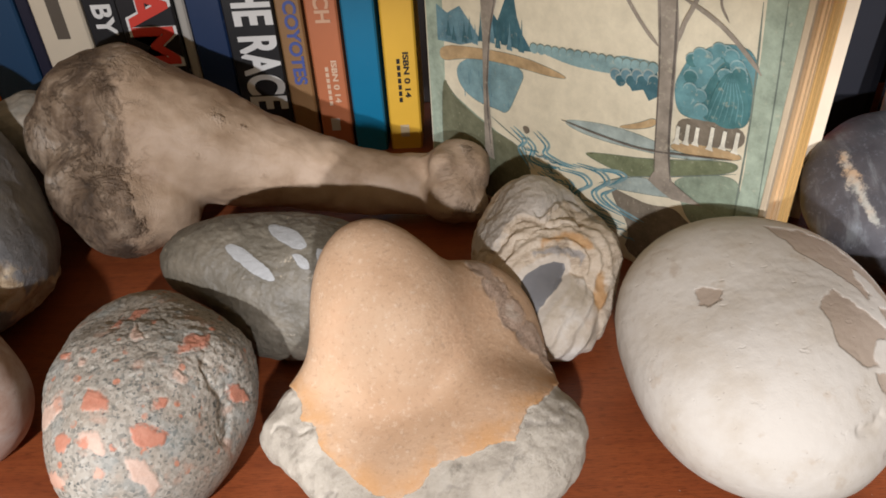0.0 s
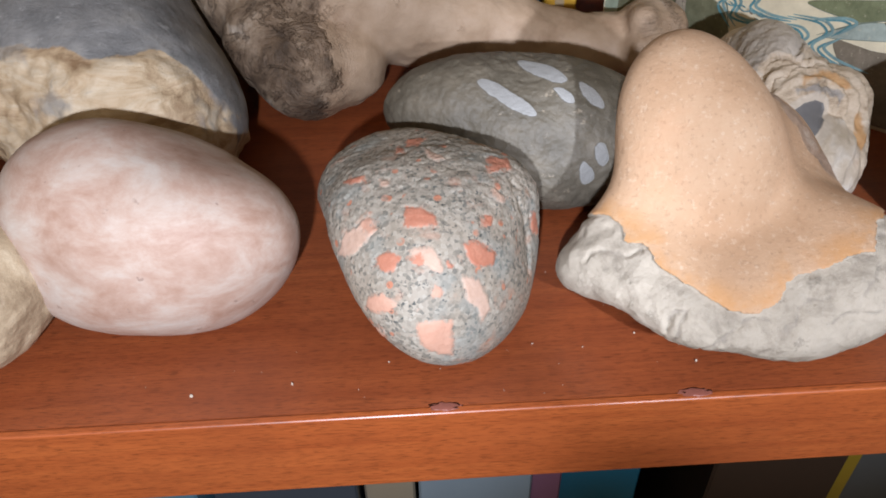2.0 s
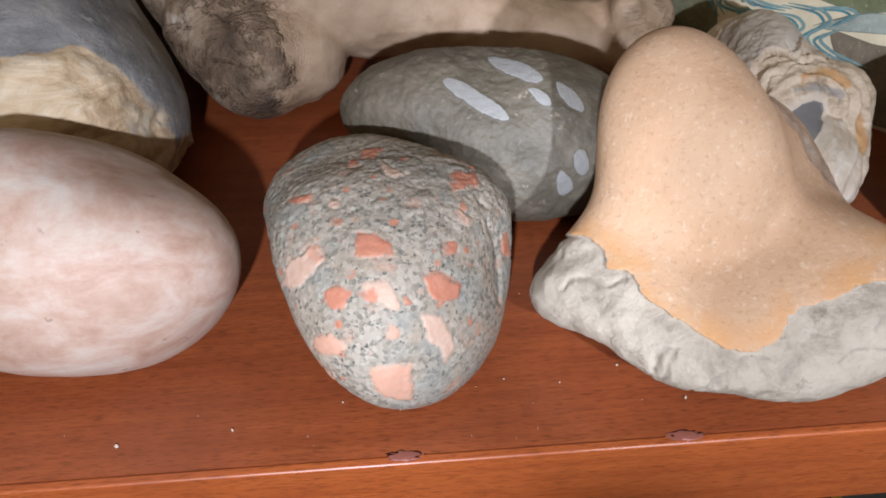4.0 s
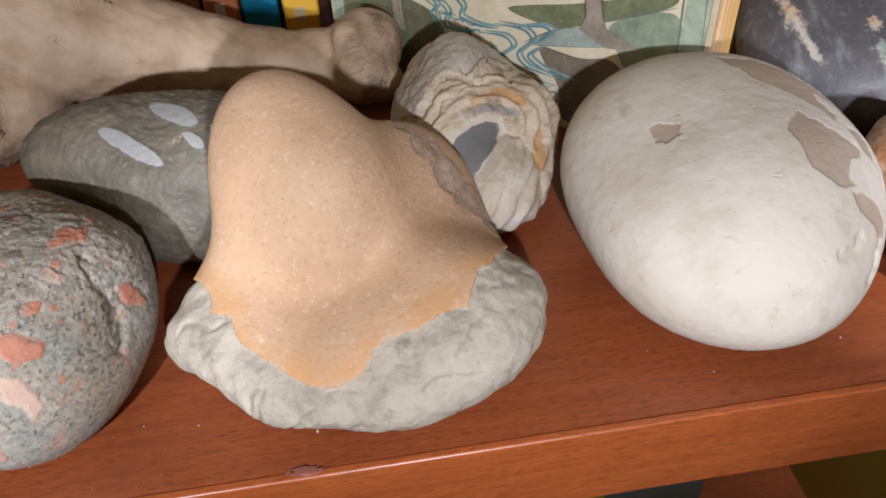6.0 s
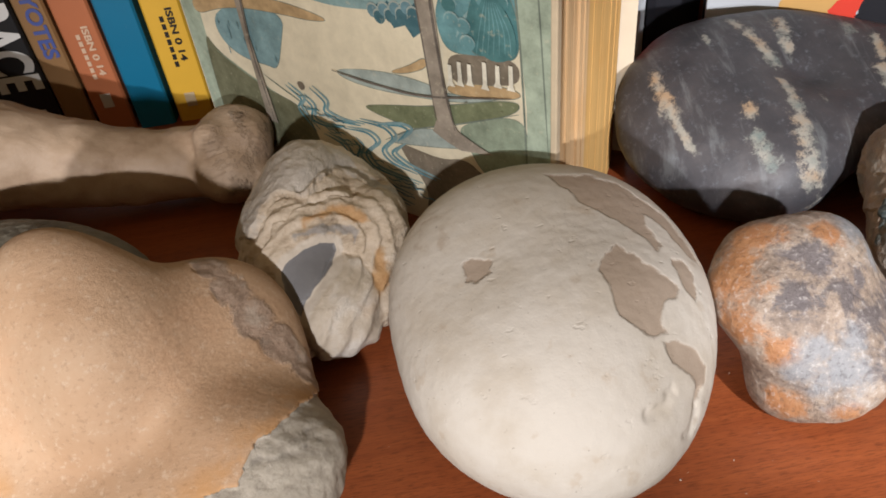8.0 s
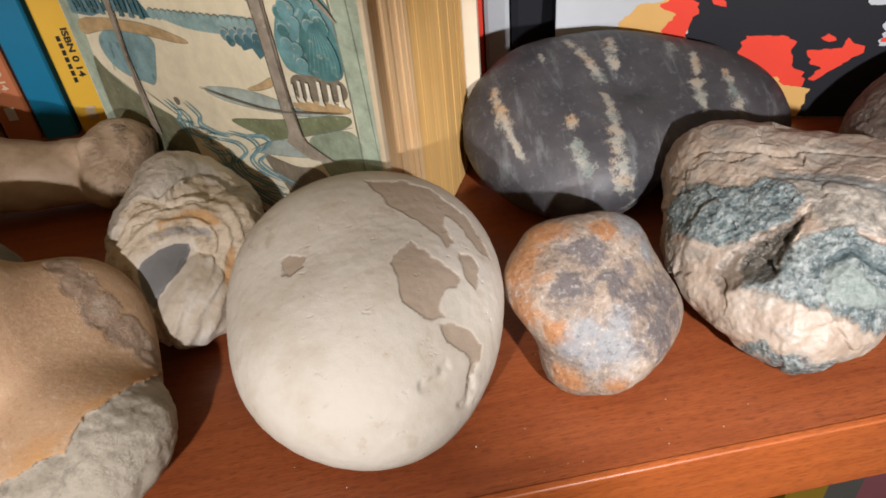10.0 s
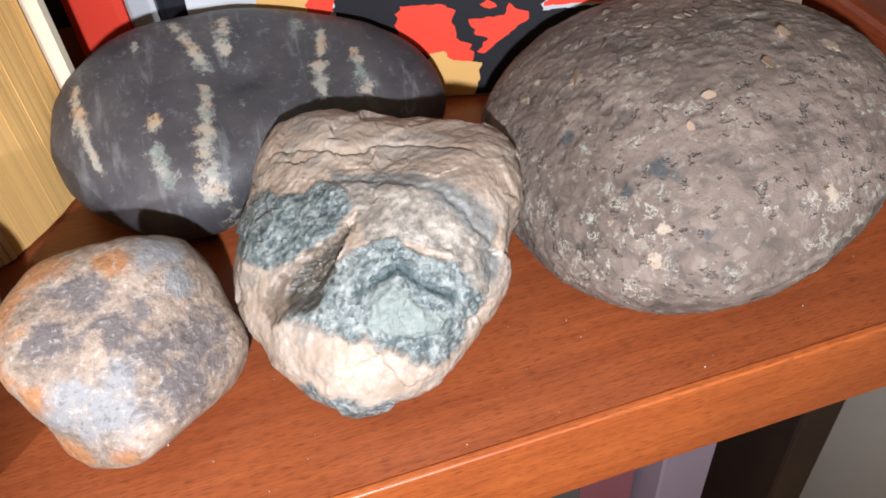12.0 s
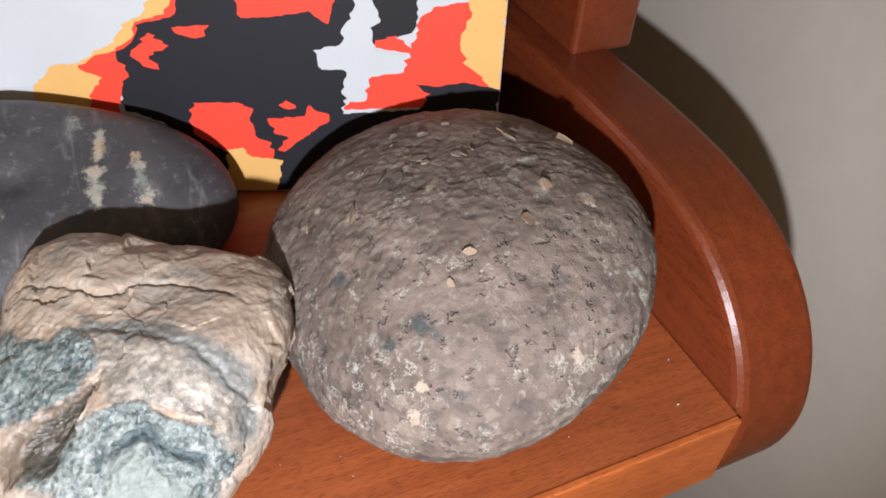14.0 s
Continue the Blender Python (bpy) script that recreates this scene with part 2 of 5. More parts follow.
# the side panel's shadow is put into its near-black wood colour
part("lower_side", box_bm(0.4365, 0.045, -0.90, 0.459, 0.325, -0.1005, 0.002), DARK_WOOD, case)
part("back_panel", box_bm(-0.75, 0.326, -0.90, 0.4355, 0.335, 0.55), DARK_WOOD, case)
part("lower_shelf", box_bm(-0.75, 0.02, -0.355, 0.436, 0.3255, -0.33, 0.0012), MAHOGANY_TOP, case)


# ---- stones ----
def egg():
    s = Stone((0.1029, 0.0619, 0.0303), (0.0481, 0.0582, 0.0291), (12.0, -4.6, 1.1), 5.6,
    [0.019, -0.068, -0.043, 0.011, 0.029, 0.104, -0.039, 0.029, 0.07, 0.058, -0.006, 0.13, -0.068, -0.038, 0.028, 0.007, -0.071, -0.102, -0.089, -0.092, 0.011, 0.015, 0.027, -0.103, 0.063, -0.011, -0.051, -0.07], grid=140)
    s.relief(0.0004, 22, 2, 3.0).relief(0.00012, 300, 2, 5.0)
    big = [(10.5, 28.6), (9.6, 32.7), (12.8, 36.9), (17.5, 39.3), (20, 36.3), (24.8, 30.3), (30.1, 25.4), (29, 22.8), (24.8, 21.8), (22, 18.8), (22.2, 14.3), (18.8, 13.3), (14.5, 16.9), (10.4, 20.5)]
    low = [(21, 11.9), (24.2, 12.1), (29.9, 8.1), (32.4, 3.1), (31.2, -1.1), (26.1, -6.8), (23.8, -9.8), (27.9, -2), (25.8, 3), (21.7, 6.6)]
    crown = [(6.3, 64.3), (17.7, 62.4), (27.1, 58.1), (34.1, 51), (38.1, 44.5), (40.3, 38.5), (42.6, 28.5), (38.2, 33.2), (35.4, 41.1), (30.5, 46.4), (28.4, 43.3), (30.9, 36.3), (28.4, 35.7), (24.4, 42.9), (18.3, 47.4), (12.8, 53.2)]
    flank = [(31.5, 32.1), (35.5, 31.4), (36.7, 26.2), (34.3, 19.9), (32.3, 23.1), (31.1, 27.1)]
    spot = [(-24.8, 40.5), (-23, 42.3), (-19.9, 41.8), (-16.7, 40.1), (-18.1, 37.1), (-22, 35.1), (-24.9, 35.8)]
    faint = [(-30.6, 48.9), (-27.7, 51.8), (-23.9, 50.3), (-27, 46.5), (-29.4, 44.1)]
    s.layers["bare"] = s.inside([big, low, crown, flank, spot], 0.9, 170)
    s.layers["faint"] = s.inside([faint, [(-36, 44), (-33, 52), (-26, 58), (-30, 58), (-37, 50)]], 3.0, 120)
    s.r = s.r - 0.00026 * ramp01(s.layers["bare"], -0.5, 0.5)
    s.r = s.r - 0.0010 * np.exp(-(s.along([[(13.2, -5.1), (17.6, -2.8), (19.6, -0.7)], [(24, -12), (27, -7), (28.5, -3)]], 1.5) / 1.2) ** 2)
    pits = s.near([(0.1305, 0.0235, 0.0290, 0.0040), (0.1265, 0.0180, 0.0265, 0.0030)])
    s.r = s.r - 0.0014 * np.clip(pits, 0, 1)
    m = Mat("chalky_crust", 0.78, spec=0.25)
    n1, n2, n3 = m.noise(55, 6), m.noise(400, 4), m.noise(1300, 3)
    crust = m.mix(m.step(n1, 0.4, 0.7), (0.575, 0.525, 0.455), (0.51, 0.45, 0.37))
    crust = m.mix(m.math("MULTIPLY", m.step(m.noise(120, 3), 0.62, 0.72), 0.35), crust, (0.42, 0.32, 0.22))
    bare = m.mix(m.noise(160, 5, 0.7), (0.315, 0.235, 0.17), (0.41, 0.32, 0.245))
    f = m.step(m.math("ADD", m.attr("bare"), m.math("MULTIPLY", m.math("SUBTRACT", m.noise(420, 6, 0.75), 0.5), 2.4)), -0.35, 0.45)
    crust = m.mix(m.math("MULTIPLY", m.step(m.math("ADD", m.attr("faint"), m.math("MULTIPLY", m.math("SUBTRACT", m.noise(260, 5, 0.7), 0.5), 5.0)), 0.0, 1.6), 0.45), crust, (0.36, 0.27, 0.19))
    specks = m.step(m.noise(700, 1), 0.74, 0.78)
    c = m.mix(m.math("MULTIPLY", specks, 0.4), m.mix(m.math("MULTIPLY", f, 0.88), crust, bare), (0.2, 0.16, 0.12))
    dents = m.step(m.noise(210, 2, vec=m.stretch(1, 1.5, 1)), 0.66, 0.74)
    n2 = m.math("SUBTRACT", n2, m.math("MULTIPLY", dents, 1.2))
    h = m.math("ADD", m.math("MULTIPLY", n2, 0.35), m.math("SUBTRACT", m.math("MULTIPLY", n3, 0.25), m.math("MULTIPLY", f, 0.9)))
    s.build("white_cobble", m.finish(c, h, 0.45, 0.0007), "large chalky white egg-shaped cobble with worn brown patches")


def granite():
    s = Stone((-0.1072, 0.0534, 0.0279), (0.0358, 0.0435, 0.0259), (6.4, 12.4, 12.9), 8.0,
    [0.009, -0.04, 0.02, 0.002, -0.063, 0.043, 0.048, -0.022, 0.084, -0.17, 0.119, -0.045, -0.085, -0.043, -0.008, 0.002, 0.102, 0.146, -0.23, 0.077, -0.087, -0.081, 0.298, -0.051, 0.072, 0.011, -0.037, -0.119, -0.047, 0.194, 0.102, 0.034, -0.21, -0.003, 0.128, -0.001, 0.034, -0.049, -0.004, -0.09], grid=150)
    u, v, _ = s.plane()
    rugged = np.clip((v - 2.0) / 26.0, 0.30, 1.0)
    s.relief(0.0007, 75, 4, 2.0, rugged).relief(0.00035, 380, 3, 9.0, rugged)
    s.r = s.r - 0.0009 * np.exp(-(s.along([[(21.4, 29.8), (23.5, 21.3), (25.7, 14.1), (25.8, 1.7)]], 1.2) / 0.8) ** 2)
    red = [[(-11.8, 20.9), (-7, 20.8), (-3.6, 18.2), (-2.2, 15.3), (-6.6, 14.5), (-12.1, 15.5)], [(-20.7, 8), (-16.5, 8.7), (-14.1, 6.2), (-15.3, 3.5), (-18.8, 2.8), (-21.3, 5)], [(4.4, 9.7), (8.4, 10.4), (13.7, 7.1), (13.1, 3.3), (8.1, 3.1), (5, 5.3)]]
    red += [[(10.6, 18.5), (13.7, 17.6), (12.6, 14.9), (9.5, 15.1)], [(-11.1, 6), (-7, 7.2), (-7.5, 4.5), (-10.5, 4.4)], [(26.7, 20.2), (29.6, 21.3), (31.4, 14.6), (28.1, 14.3)], [(-30.8, 33.6), (-24, 33.3), (-23.3, 31), (-29.8, 31.6)]]
    red += [[(-9.9, 48.6), (-5.1, 47.7), (-6.9, 44.3), (-10.9, 45)], [(13.6, 37.7), (20.8, 38.5), (21.5, 33.6), (13.8, 31.9)], [(-14.2, 41.2), (-11, 41.5), (-11.7, 45.1), (-13.7, 44.8)], [(-0.4, 4.8), (1.4, 4.5), (0.9, 2.7), (-0.7, 3.5)]]
    rose = [[(-9.6, -11.3), (0.4, -11.6), (0, -21.4), (-4, -20.9), (-10.5, -16.6)], [(-23.4, -3.3), (-19, -2.4), (-15.8, -5.9), (-17.3, -8.6), (-21.6, -8.9), (-24.7, -5.8)], [(-25.6, 18.5), (-21.9, 19.4), (-19.4, 15.7), (-23.5, 14.7)], [(-22, -12.1), (-19.1, -14.2), (-19.9, -16.1), (-22.6, -15)], [(-5, -2), (-2, -3), (-3, -6), (-6, -5)]]
    pale = [[(-32.8, 10.6), (-29.6, 16), (-24.1, 18.4), (-20.6, 15.1), (-25.1, 9.8), (-30.2, 7.6)], [(2.9, 1.3), (8, 0.3), (10.8, -4.7), (11.5, -9.1), (9.2, -12), (5.5, -7.1), (3.5, -2.9)], [(-11, 8.7), (-5.6, 9.5), (-1.8, 3.5), (-3.3, 1.6), (-6.6, 3.7), (-10.9, 6)]]
    pale += [[(-4.7, 42.4), (0.9, 37.8), (-2.2, 36.4), (-5.7, 39.9)], [(14.7, 27), (18.4, 24), (17.2, 21.6), (12.8, 24.5)], [(-18.8, 31.9), (-15.5, 30.8), (-16.6, 28.1), (-19.1, 29.5)]]
    s.layers["red"], s.layers["rose"], s.layers["pale"] = (s.inside(k, 1.0, 260) for k in (red, rose, pale))
    s.layers["high"] = rugged
    clast = np.maximum(np.maximum(s.layers["red"], s.layers["rose"]), s.layers["pale"])
    s.r = s.r + 0.00012 * ramp01(clast, -0.3, 0.5) - 0.0003 * np.exp(-((clast + 0.2) / 0.5) ** 2)
    m = Mat("conglomerate", 0.62, spec=0.35)
    wob = m.math("MULTIPLY", m.math("SUBTRACT", m.noise(420, 6, 0.8), 0.5), 4.5)
    fr = m.step(m.math("ADD", m.attr("red"), wob), -0.5, 0.7)
    fo = m.step(m.math("ADD", m.attr("rose"), wob), -0.5, 0.8)
    fp = m.step(m.math("ADD", m.attr("pale"), wob), -0.5, 0.9)
    cell = m.cells(950, out="Color")
    sep = m.node("ShaderNodeSeparateColor", Color=cell).outputs[0]
    base = m.ramp(sep, (0.0, (0.15, 0.145, 0.125)), (0.2, (0.265, 0.24, 0.195)), (0.5, (0.345, 0.305, 0.25)), (0.8, (0.375, 0.335, 0.275)), (1.0, (0.42, 0.385, 0.325)))
    base = m.mix(m.math("MULTIPLY", m.step(m.noise(45, 3), 0.42, 0.66), 0.35), base, (0.37, 0.30, 0.225))
    base = m.mix(m.math("MULTIPLY", m.step(m.noise(60, 3, vec=m.stretch(1, 1.3, 0.8)), 0.50, 0.66), 0.4), base, (0.25, 0.285, 0.275))
    dark = m.math("MULTIPLY", m.step(m.noise(700, 3), 0.58, 0.66), 0.85)
    base = m.mix(m.math("MULTIPLY", dark, m.step(m.noise(90, 2), 0.45, 0.6)), base, (0.045, 0.055, 0.055))
    small = m.math("MULTIPLY", m.step(m.cells(190), 0.26, 0.2), m.step(m.noise(110, 2), 0.5, 0.6))
    base = m.mix(small, base, (0.47, 0.20, 0.12))
    base = m.mix(m.math("MULTIPLY", m.step(m.noise(560, 2), 0.66, 0.71), 0.75), base, (0.05, 0.065, 0.065))
    redc = m.mix(m.noise(300, 4), (0.45, 0.14, 0.075), (0.56, 0.26, 0.17))
    palec = m.mix(m.noise(260, 4), (0.56, 0.33, 0.23), (0.68, 0.52, 0.42))
    rosec = m.mix(m.noise(280, 4), (0.55, 0.27, 0.18), (0.62, 0.38, 0.28))
    blush = m.math("MULTIPLY", m.step(m.noise(130, 4, 0.6), 0.56, 0.68), 0.45)
    base = m.mix(blush, base, (0.50, 0.30, 0.21))
    c = m.mix(m.math("MULTIPLY", fr, 0.92), m.mix(m.math("MULTIPLY", fo, 0.88), m.mix(m.math("MULTIPLY", fp, 0.85), base, palec), rosec), redc)
    h = m.math("MULTIPLY", m.noise(330, 6, 0.75), m.math("MULTIPLY_ADD", m.attr("high"), 0.9, 0.15))
    s.build("granite_cobble", m.finish(c, h, 0.85, 0.0011), "speckled grey conglomerate cobble with brick-red and pink clasts")


def pink():
    s = Stone((-0.1946, 0.0506, 0.0317), (0.0483, 0.033, 0.0324), (-1.6, 0.3, -18.2), 5.6,
    [0.006, 0.097, -0.165, 0.036, -0.013, 0.052, 0.142, 0.017, -0.007, 0.079, 0.006, -0.022, 0.064, -0.091, -0.075, -0.092, 0.002, 0.007, -0.139, 0.136, 0.068, -0.041, 0.007, 0.097, 0.019, -0.071, 0.024, -0.076], grid=64)
    s.relief(0.0005, 40, 3, 7.0)
    m = Mat("pink_quartzite", 0.58, spec=0.3)
    n1 = m.noise(46, 7, 0.68, m.stretch(1, 1.4, 1.7), 0.3)
    c = m.ramp(n1, (0.32, (0.35, 0.215, 0.155)), (0.45, (0.43, 0.30, 0.235)), (0.56, (0.48, 0.375, 0.31)), (0.70, (0.53, 0.47, 0.415)))
    veins = m.step(m.math("ABSOLUTE", m.math("SUBTRACT", m.noise(34, 4, 0.6, dist=1.2), 0.5)), 0.02, 0.0)
    c = m.mix(m.math("MULTIPLY", veins, 0.10), c, (0.34, 0.20, 0.16))
    c = m.mix(m.math("MULTIPLY", m.step(m.noise(260, 2), 0.70, 0.76), 0.45), c, (0.16, 0.10, 0.08))
    s.build("pink_pebble", m.finish(c, m.noise(500, 3), 0.12, 0.0004), "smooth rounded pale pink quartzite pebble")


def broken():
    s = Stone((-0.2429, 0.1569, 0.0394), (0.0579, 0.0517, 0.0455), (0.4, 2.1, -1.1), 5.6,
    [0.002, 0.022, -0.021, 0.001, 0.255, 0.032, 0.001, -0.042, 0.022, 0.02, -0.226, 0.0, -0.029, 0.346, 0.0, -0.092, 0.012, -0.008, 0.157, -0.001, -0.074, 0.174, -0.01, 0.107, -0.012, -0.098, -0.172, -0.105], grid=90)
    core = [(-60, 22), (-20, 18), (9.8, 13.7), (19.9, 9.3), (34, 11), (38, 13), (43, 12.5), (47.4, 9), (53.8, 4.7), (62, -5), (60, -20), (0, -50), (-60, -40)]
    face = s.inside([core], 1.5, 90) / 8.0
    where = np.clip(face * 3, 0, 1)
    s.relief(0.0030, 45, 4, 4.0, where).relief(0.0012, 160, 3, 1.0, where).relief(0.0006, 60, 3, 2.0)
    s.layers["face"] = face
    m = Mat("split_cobble", 0.6)
    rind = m.ramp(m.noise(70, 6), (0.3, (0.13, 0.13, 0.13)), (0.55, (0.235, 0.23, 0.225)), (0.75, (0.34, 0.325, 0.30)))
    rind = m.mix(m.math("MULTIPLY", m.step(m.noise(170, 5, 0.75), 0.6, 0.7), 0.5), rind, (0.42, 0.41, 0.39))
    layers = m.noise(5, 7, 0.65, m.stretch(9, 20, 30, (0.4, 0.5, 0.0)), 0.8)
    core = m.ramp(layers, (0.3, (0.24, 0.15, 0.08)), (0.48, (0.46, 0.34, 0.21)), (0.62, (0.55, 0.45, 0.32)), (0.78, (0.33, 0.30, 0.26)))
    core = m.mix(m.math("MULTIPLY", m.step(m.noise(30, 4), 0.58, 0.68), 0.7), core, (0.22, 0.21, 0.20))
    f = m.step(m.math("ADD", m.attr("face"), m.math("MULTIPLY", m.math("SUBTRACT", m.noise(90, 4), 0.5), 0.8)), -0.05, 0.1)
    s.build("broken_cobble", m.finish(m.mix(f, rind, core), m.math("ADD", m.noise(260, 6, 0.7), layers), 0.6, 0.0012), "dark grey cobble split open to a layered tan core")


def dark():
    s = Stone((0.2278, 0.1564, 0.0238), (0.0721, 0.0264, 0.0491), (-45.1, 0.9, -3.3), 5.6,
    [-0.357, -0.263, -0.37, -0.046, -0.07, -0.128, 0.012, 0.018, 0.115, 0.088, 0.034, 0.227, 0.111, 0.173, -0.016, 0.017, 0.418, 0.336, 0.108, -0.031, 0.02, -0.451, -0.172, -0.004, -0.208, -0.189, -0.506, -0.419], grid=90)
    s.relief(0.0006, 60, 3, 8.0)
    segs = [((0.2080, 0.1830, 0.055), (0.2170, 0.1580, 0.0465), 0.0020, 0.0034), ((0.2262, 0.178, 0.053), (0.2245, 0.1640, 0.048), 0.0030, 0.0028), ((0.2245, 0.1640, 0.048), (0.2270, 0.136, 0.041), 0.0014, 0.0012), ((0.2156, 0.1480, 0.0440), (0.2130, 0.1281, 0.0402), 0.0022, 0.0034), ((0.2130, 0.1281, 0.0402), (0.2105, 0.1102, 0.0279), 0.0036, 0.0046), ((0.2105, 0.1102, 0.0279), (0.2142, 0.1146, 0.0067), 0.0040, 0.0044), ((0.1966, 0.1360, 0.043), (0.1962, 0.1330, 0.042), 0.0030, 0.0028), ((0.1950, 0.1250, 0.038), (0.1975, 0.1150, 0.031), 0.0030, 0.0032), ((0.1705, 0.1630, 0.0458), (0.1707, 0.1450, 0.0395), 0.0022, 0.0036), ((0.1715, 0.1420, 0.038), (0.1745, 0.1280, 0.031), 0.0020, 0.0015), ((0.2614, 0.166, 0.047), (0.2590, 0.155, 0.044), 0.0020, 0.0028), ((0.2570, 0.149, 0.042), (0.2550, 0.138, 0.038), 0.0036, 0.0026), ((0.2710, 0.153, 0.0425), (0.2715, 0.137, 0.0355), 0.0020, 0.0028), ((0.2540, 0.1735, 0.049), (0.2535, 0.170, 0.048), 0.0022, 0.0022), ((0.1942, 0.1742, 0.0535), (0.1935, 0.170, 0.052), 0.0012, 0.0012), ((0.2850, 0.146, 0.034), (0.2855, 0.137, 0.026), 0.0012, 0.0022)]
    s.layers["streak"] = segments(s, [(a, b, ra * 1.2, rb * 1.2) for a, b, ra, rb in segs])
    m = Mat("dark_schist", 0.5, spec=0.4)
    base = m.ramp(m.noise(40, 6), (0.3, (0.031, 0.031, 0.035)), (0.55, (0.057, 0.053, 0.056)), (0.75, (0.093, 0.082, 0.08)))
    base = m.mix(m.math("MULTIPLY", m.step(m.noise(260, 6, 0.8), 0.53, 0.70), 0.6), base, (0.15, 0.16, 0.175))
    f = m.step(m.math("ADD", m.attr("streak"), m.math("MULTIPLY", m.math("SUBTRACT", m.noise(260, 7, 0.8), 0.5), 4.4)), 0.0, 0.8)
    faint = m.noise(8, 6, 0.7, m.stretch(18, 3.5, 5, (0.3, 0, 0.12)), 0.3)
    base = m.mix(m.math("MULTIPLY", m.step(faint, 0.54, 0.68), 0.38), base, (0.19, 0.20, 0.20))
    vein = m.ramp(m.noise(60, 4), (0.35, (0.15, 0.175, 0.16)), (0.5, (0.30, 0.28, 0.235)), (0.66, (0.34, 0.235, 0.145)))
    s.build("dark_cobble", m.finish(m.mix(f, base, vein), m.math("ADD", m.noise(500, 4), m.math("MULTIPLY", f, 0.4)), 0.25, 0.0006), "flat charcoal-black cobble with pale broken quartz streaks")


def pitted():
    s = Stone((0.3577, 0.0732, 0.0326), (0.0617, 0.0742, 0.0319), (-3.3, -19.4, -4.9), 3.0,
    [0.039, 0.054, -0.072, 0.119, -0.049, 0.101, 0.007, 0.028, -0.073, 0.131, -0.001, -0.058, 0.024, -0.05, -0.027, 0.021, 0.078, -0.093, -0.019, -0.081], grid=150)
    s.relief(0.0008, 40, 3, 6.0)
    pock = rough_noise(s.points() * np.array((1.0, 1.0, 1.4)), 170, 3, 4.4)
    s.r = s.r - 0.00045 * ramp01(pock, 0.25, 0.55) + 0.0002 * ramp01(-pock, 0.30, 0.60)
    s.relief(0.0004, 330, 2, 2.5)
    s.layers["pock"] = pock
    chips = [(0.3476, 0.0372, 0.0717, 0.0024), (0.3687, 0.0432, 0.0730, 0.0028), (0.4000, 0.0814, 0.0624, 0.0042), (0.3143, 0.0895, 0.0480, 0.0025), (0.3277, 0.0787, 0.0574, 0.0028), (0.3811, 0.0877, 0.0616, 0.0038), (0.3795, 0.0555, 0.0714, 0.0024), (0.3391, 0.0323, 0.0666, 0.0018)]
    pale = [(0.3226, 0.0154, 0.0386, 0.0024), (0.3255, 0.0189, 0.0463, 0.0021), (0.3174, 0.0313, 0.0413, 0.0017), (0.3651, 0.0061, 0.0559, 0.0030), (0.3645, 0.0198, 0.0661, 0.0029), (0.3451, 0.0166, 0.0608, 0.0020), (0.3380, 0.0219, 0.0603, 0.0018), (0.3359, 0.0126, 0.0524, 0.0023), (0.3199, 0.0921, 0.0514, 0.0018), (0.3652, 0.0555, 0.0732, 0.0020), (0.3095, 0.0502, 0.0358, 0.0017), (0.3895, 0.0476, 0.0704, 0.0030), (0.3494, 0.0716, 0.0676, 0.0018), (0.3363, 0.0902, 0.0575, 0.0016)]
    ink = [(0.3508, 0.0479, 0.0740, 0.0019), (0.3293, 0.0310, 0.0575, 0.0050), (0.3319, 0.0258, 0.0575, 0.0032), (0.3221, 0.0330, 0.0493, 0.0026), (0.3360, 0.0323, 0.0646, 0.0021), (0.3171, 0.0610, 0.0497, 0.0036), (0.3337, 0.0107, 0.0488, 0.0026), (0.3539, 0.0259, 0.0684, 0.0013)]
    s.layers["pale"], s.layers["ink"] = s.near(pale + chips), s.near(ink)
    m = Mat("pitted_lava", 0.68, spec=0.35)
    base = m.ramp(m.noise(60, 6, 0.65), (0.3, (0.084, 0.063, 0.051)), (0.55, (0.150, 0.115, 0.095)), (0.75, (0.215, 0.168, 0.138)))
    base = m.mix(m.math("MULTIPLY", m.step(m.noise(420, 3), 0.6, 0.68), 0.5), base, (0.27, 0.25, 0.22))
    wob = m.math("MULTIPLY", m.math("SUBTRACT", m.noise(420, 4, 0.7), 0.5), 1.6)
    c = m.mix(m.math("MULTIPLY", m.step(m.math("ADD", m.attr("ink"), wob), 0.0, 0.5), 0.8), base, (0.035, 0.045, 0.05))
    pits = m.math("MULTIPLY", m.step(m.noise(260, 3, 0.6, m.stretch(1, 1, 1.6)), 0.60, 0.68), m.step(m.noise(60, 3), 0.40, 0.52))
    c = m.mix(m.math("MULTIPLY", pits, 0.45), c, (0.05, 0.045, 0.042))
    # relief shading in colour: pock hollows darker, knobs lighter
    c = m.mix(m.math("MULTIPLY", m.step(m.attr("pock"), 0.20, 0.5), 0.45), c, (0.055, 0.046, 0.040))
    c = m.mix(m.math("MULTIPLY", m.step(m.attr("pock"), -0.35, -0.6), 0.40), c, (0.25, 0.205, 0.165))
    lich = m.math("MULTIPLY", m.step(m.noise(190, 5, 0.75), 0.57, 0.64), m.step(m.noise(40, 2), 0.48, 0.6))
    c = m.mix(m.math("MULTIPLY", lich, 0.75), c, (0.33, 0.34, 0.29))
    c = m.mix(m.step(m.math("ADD", m.attr("pale"), m.math("MULTIPLY", wob, 1.8)), 0.0, 0.4), c, m.mix(m.noise(200, 2), (0.30, 0.21, 0.135), (0.36, 0.33, 0.285)))
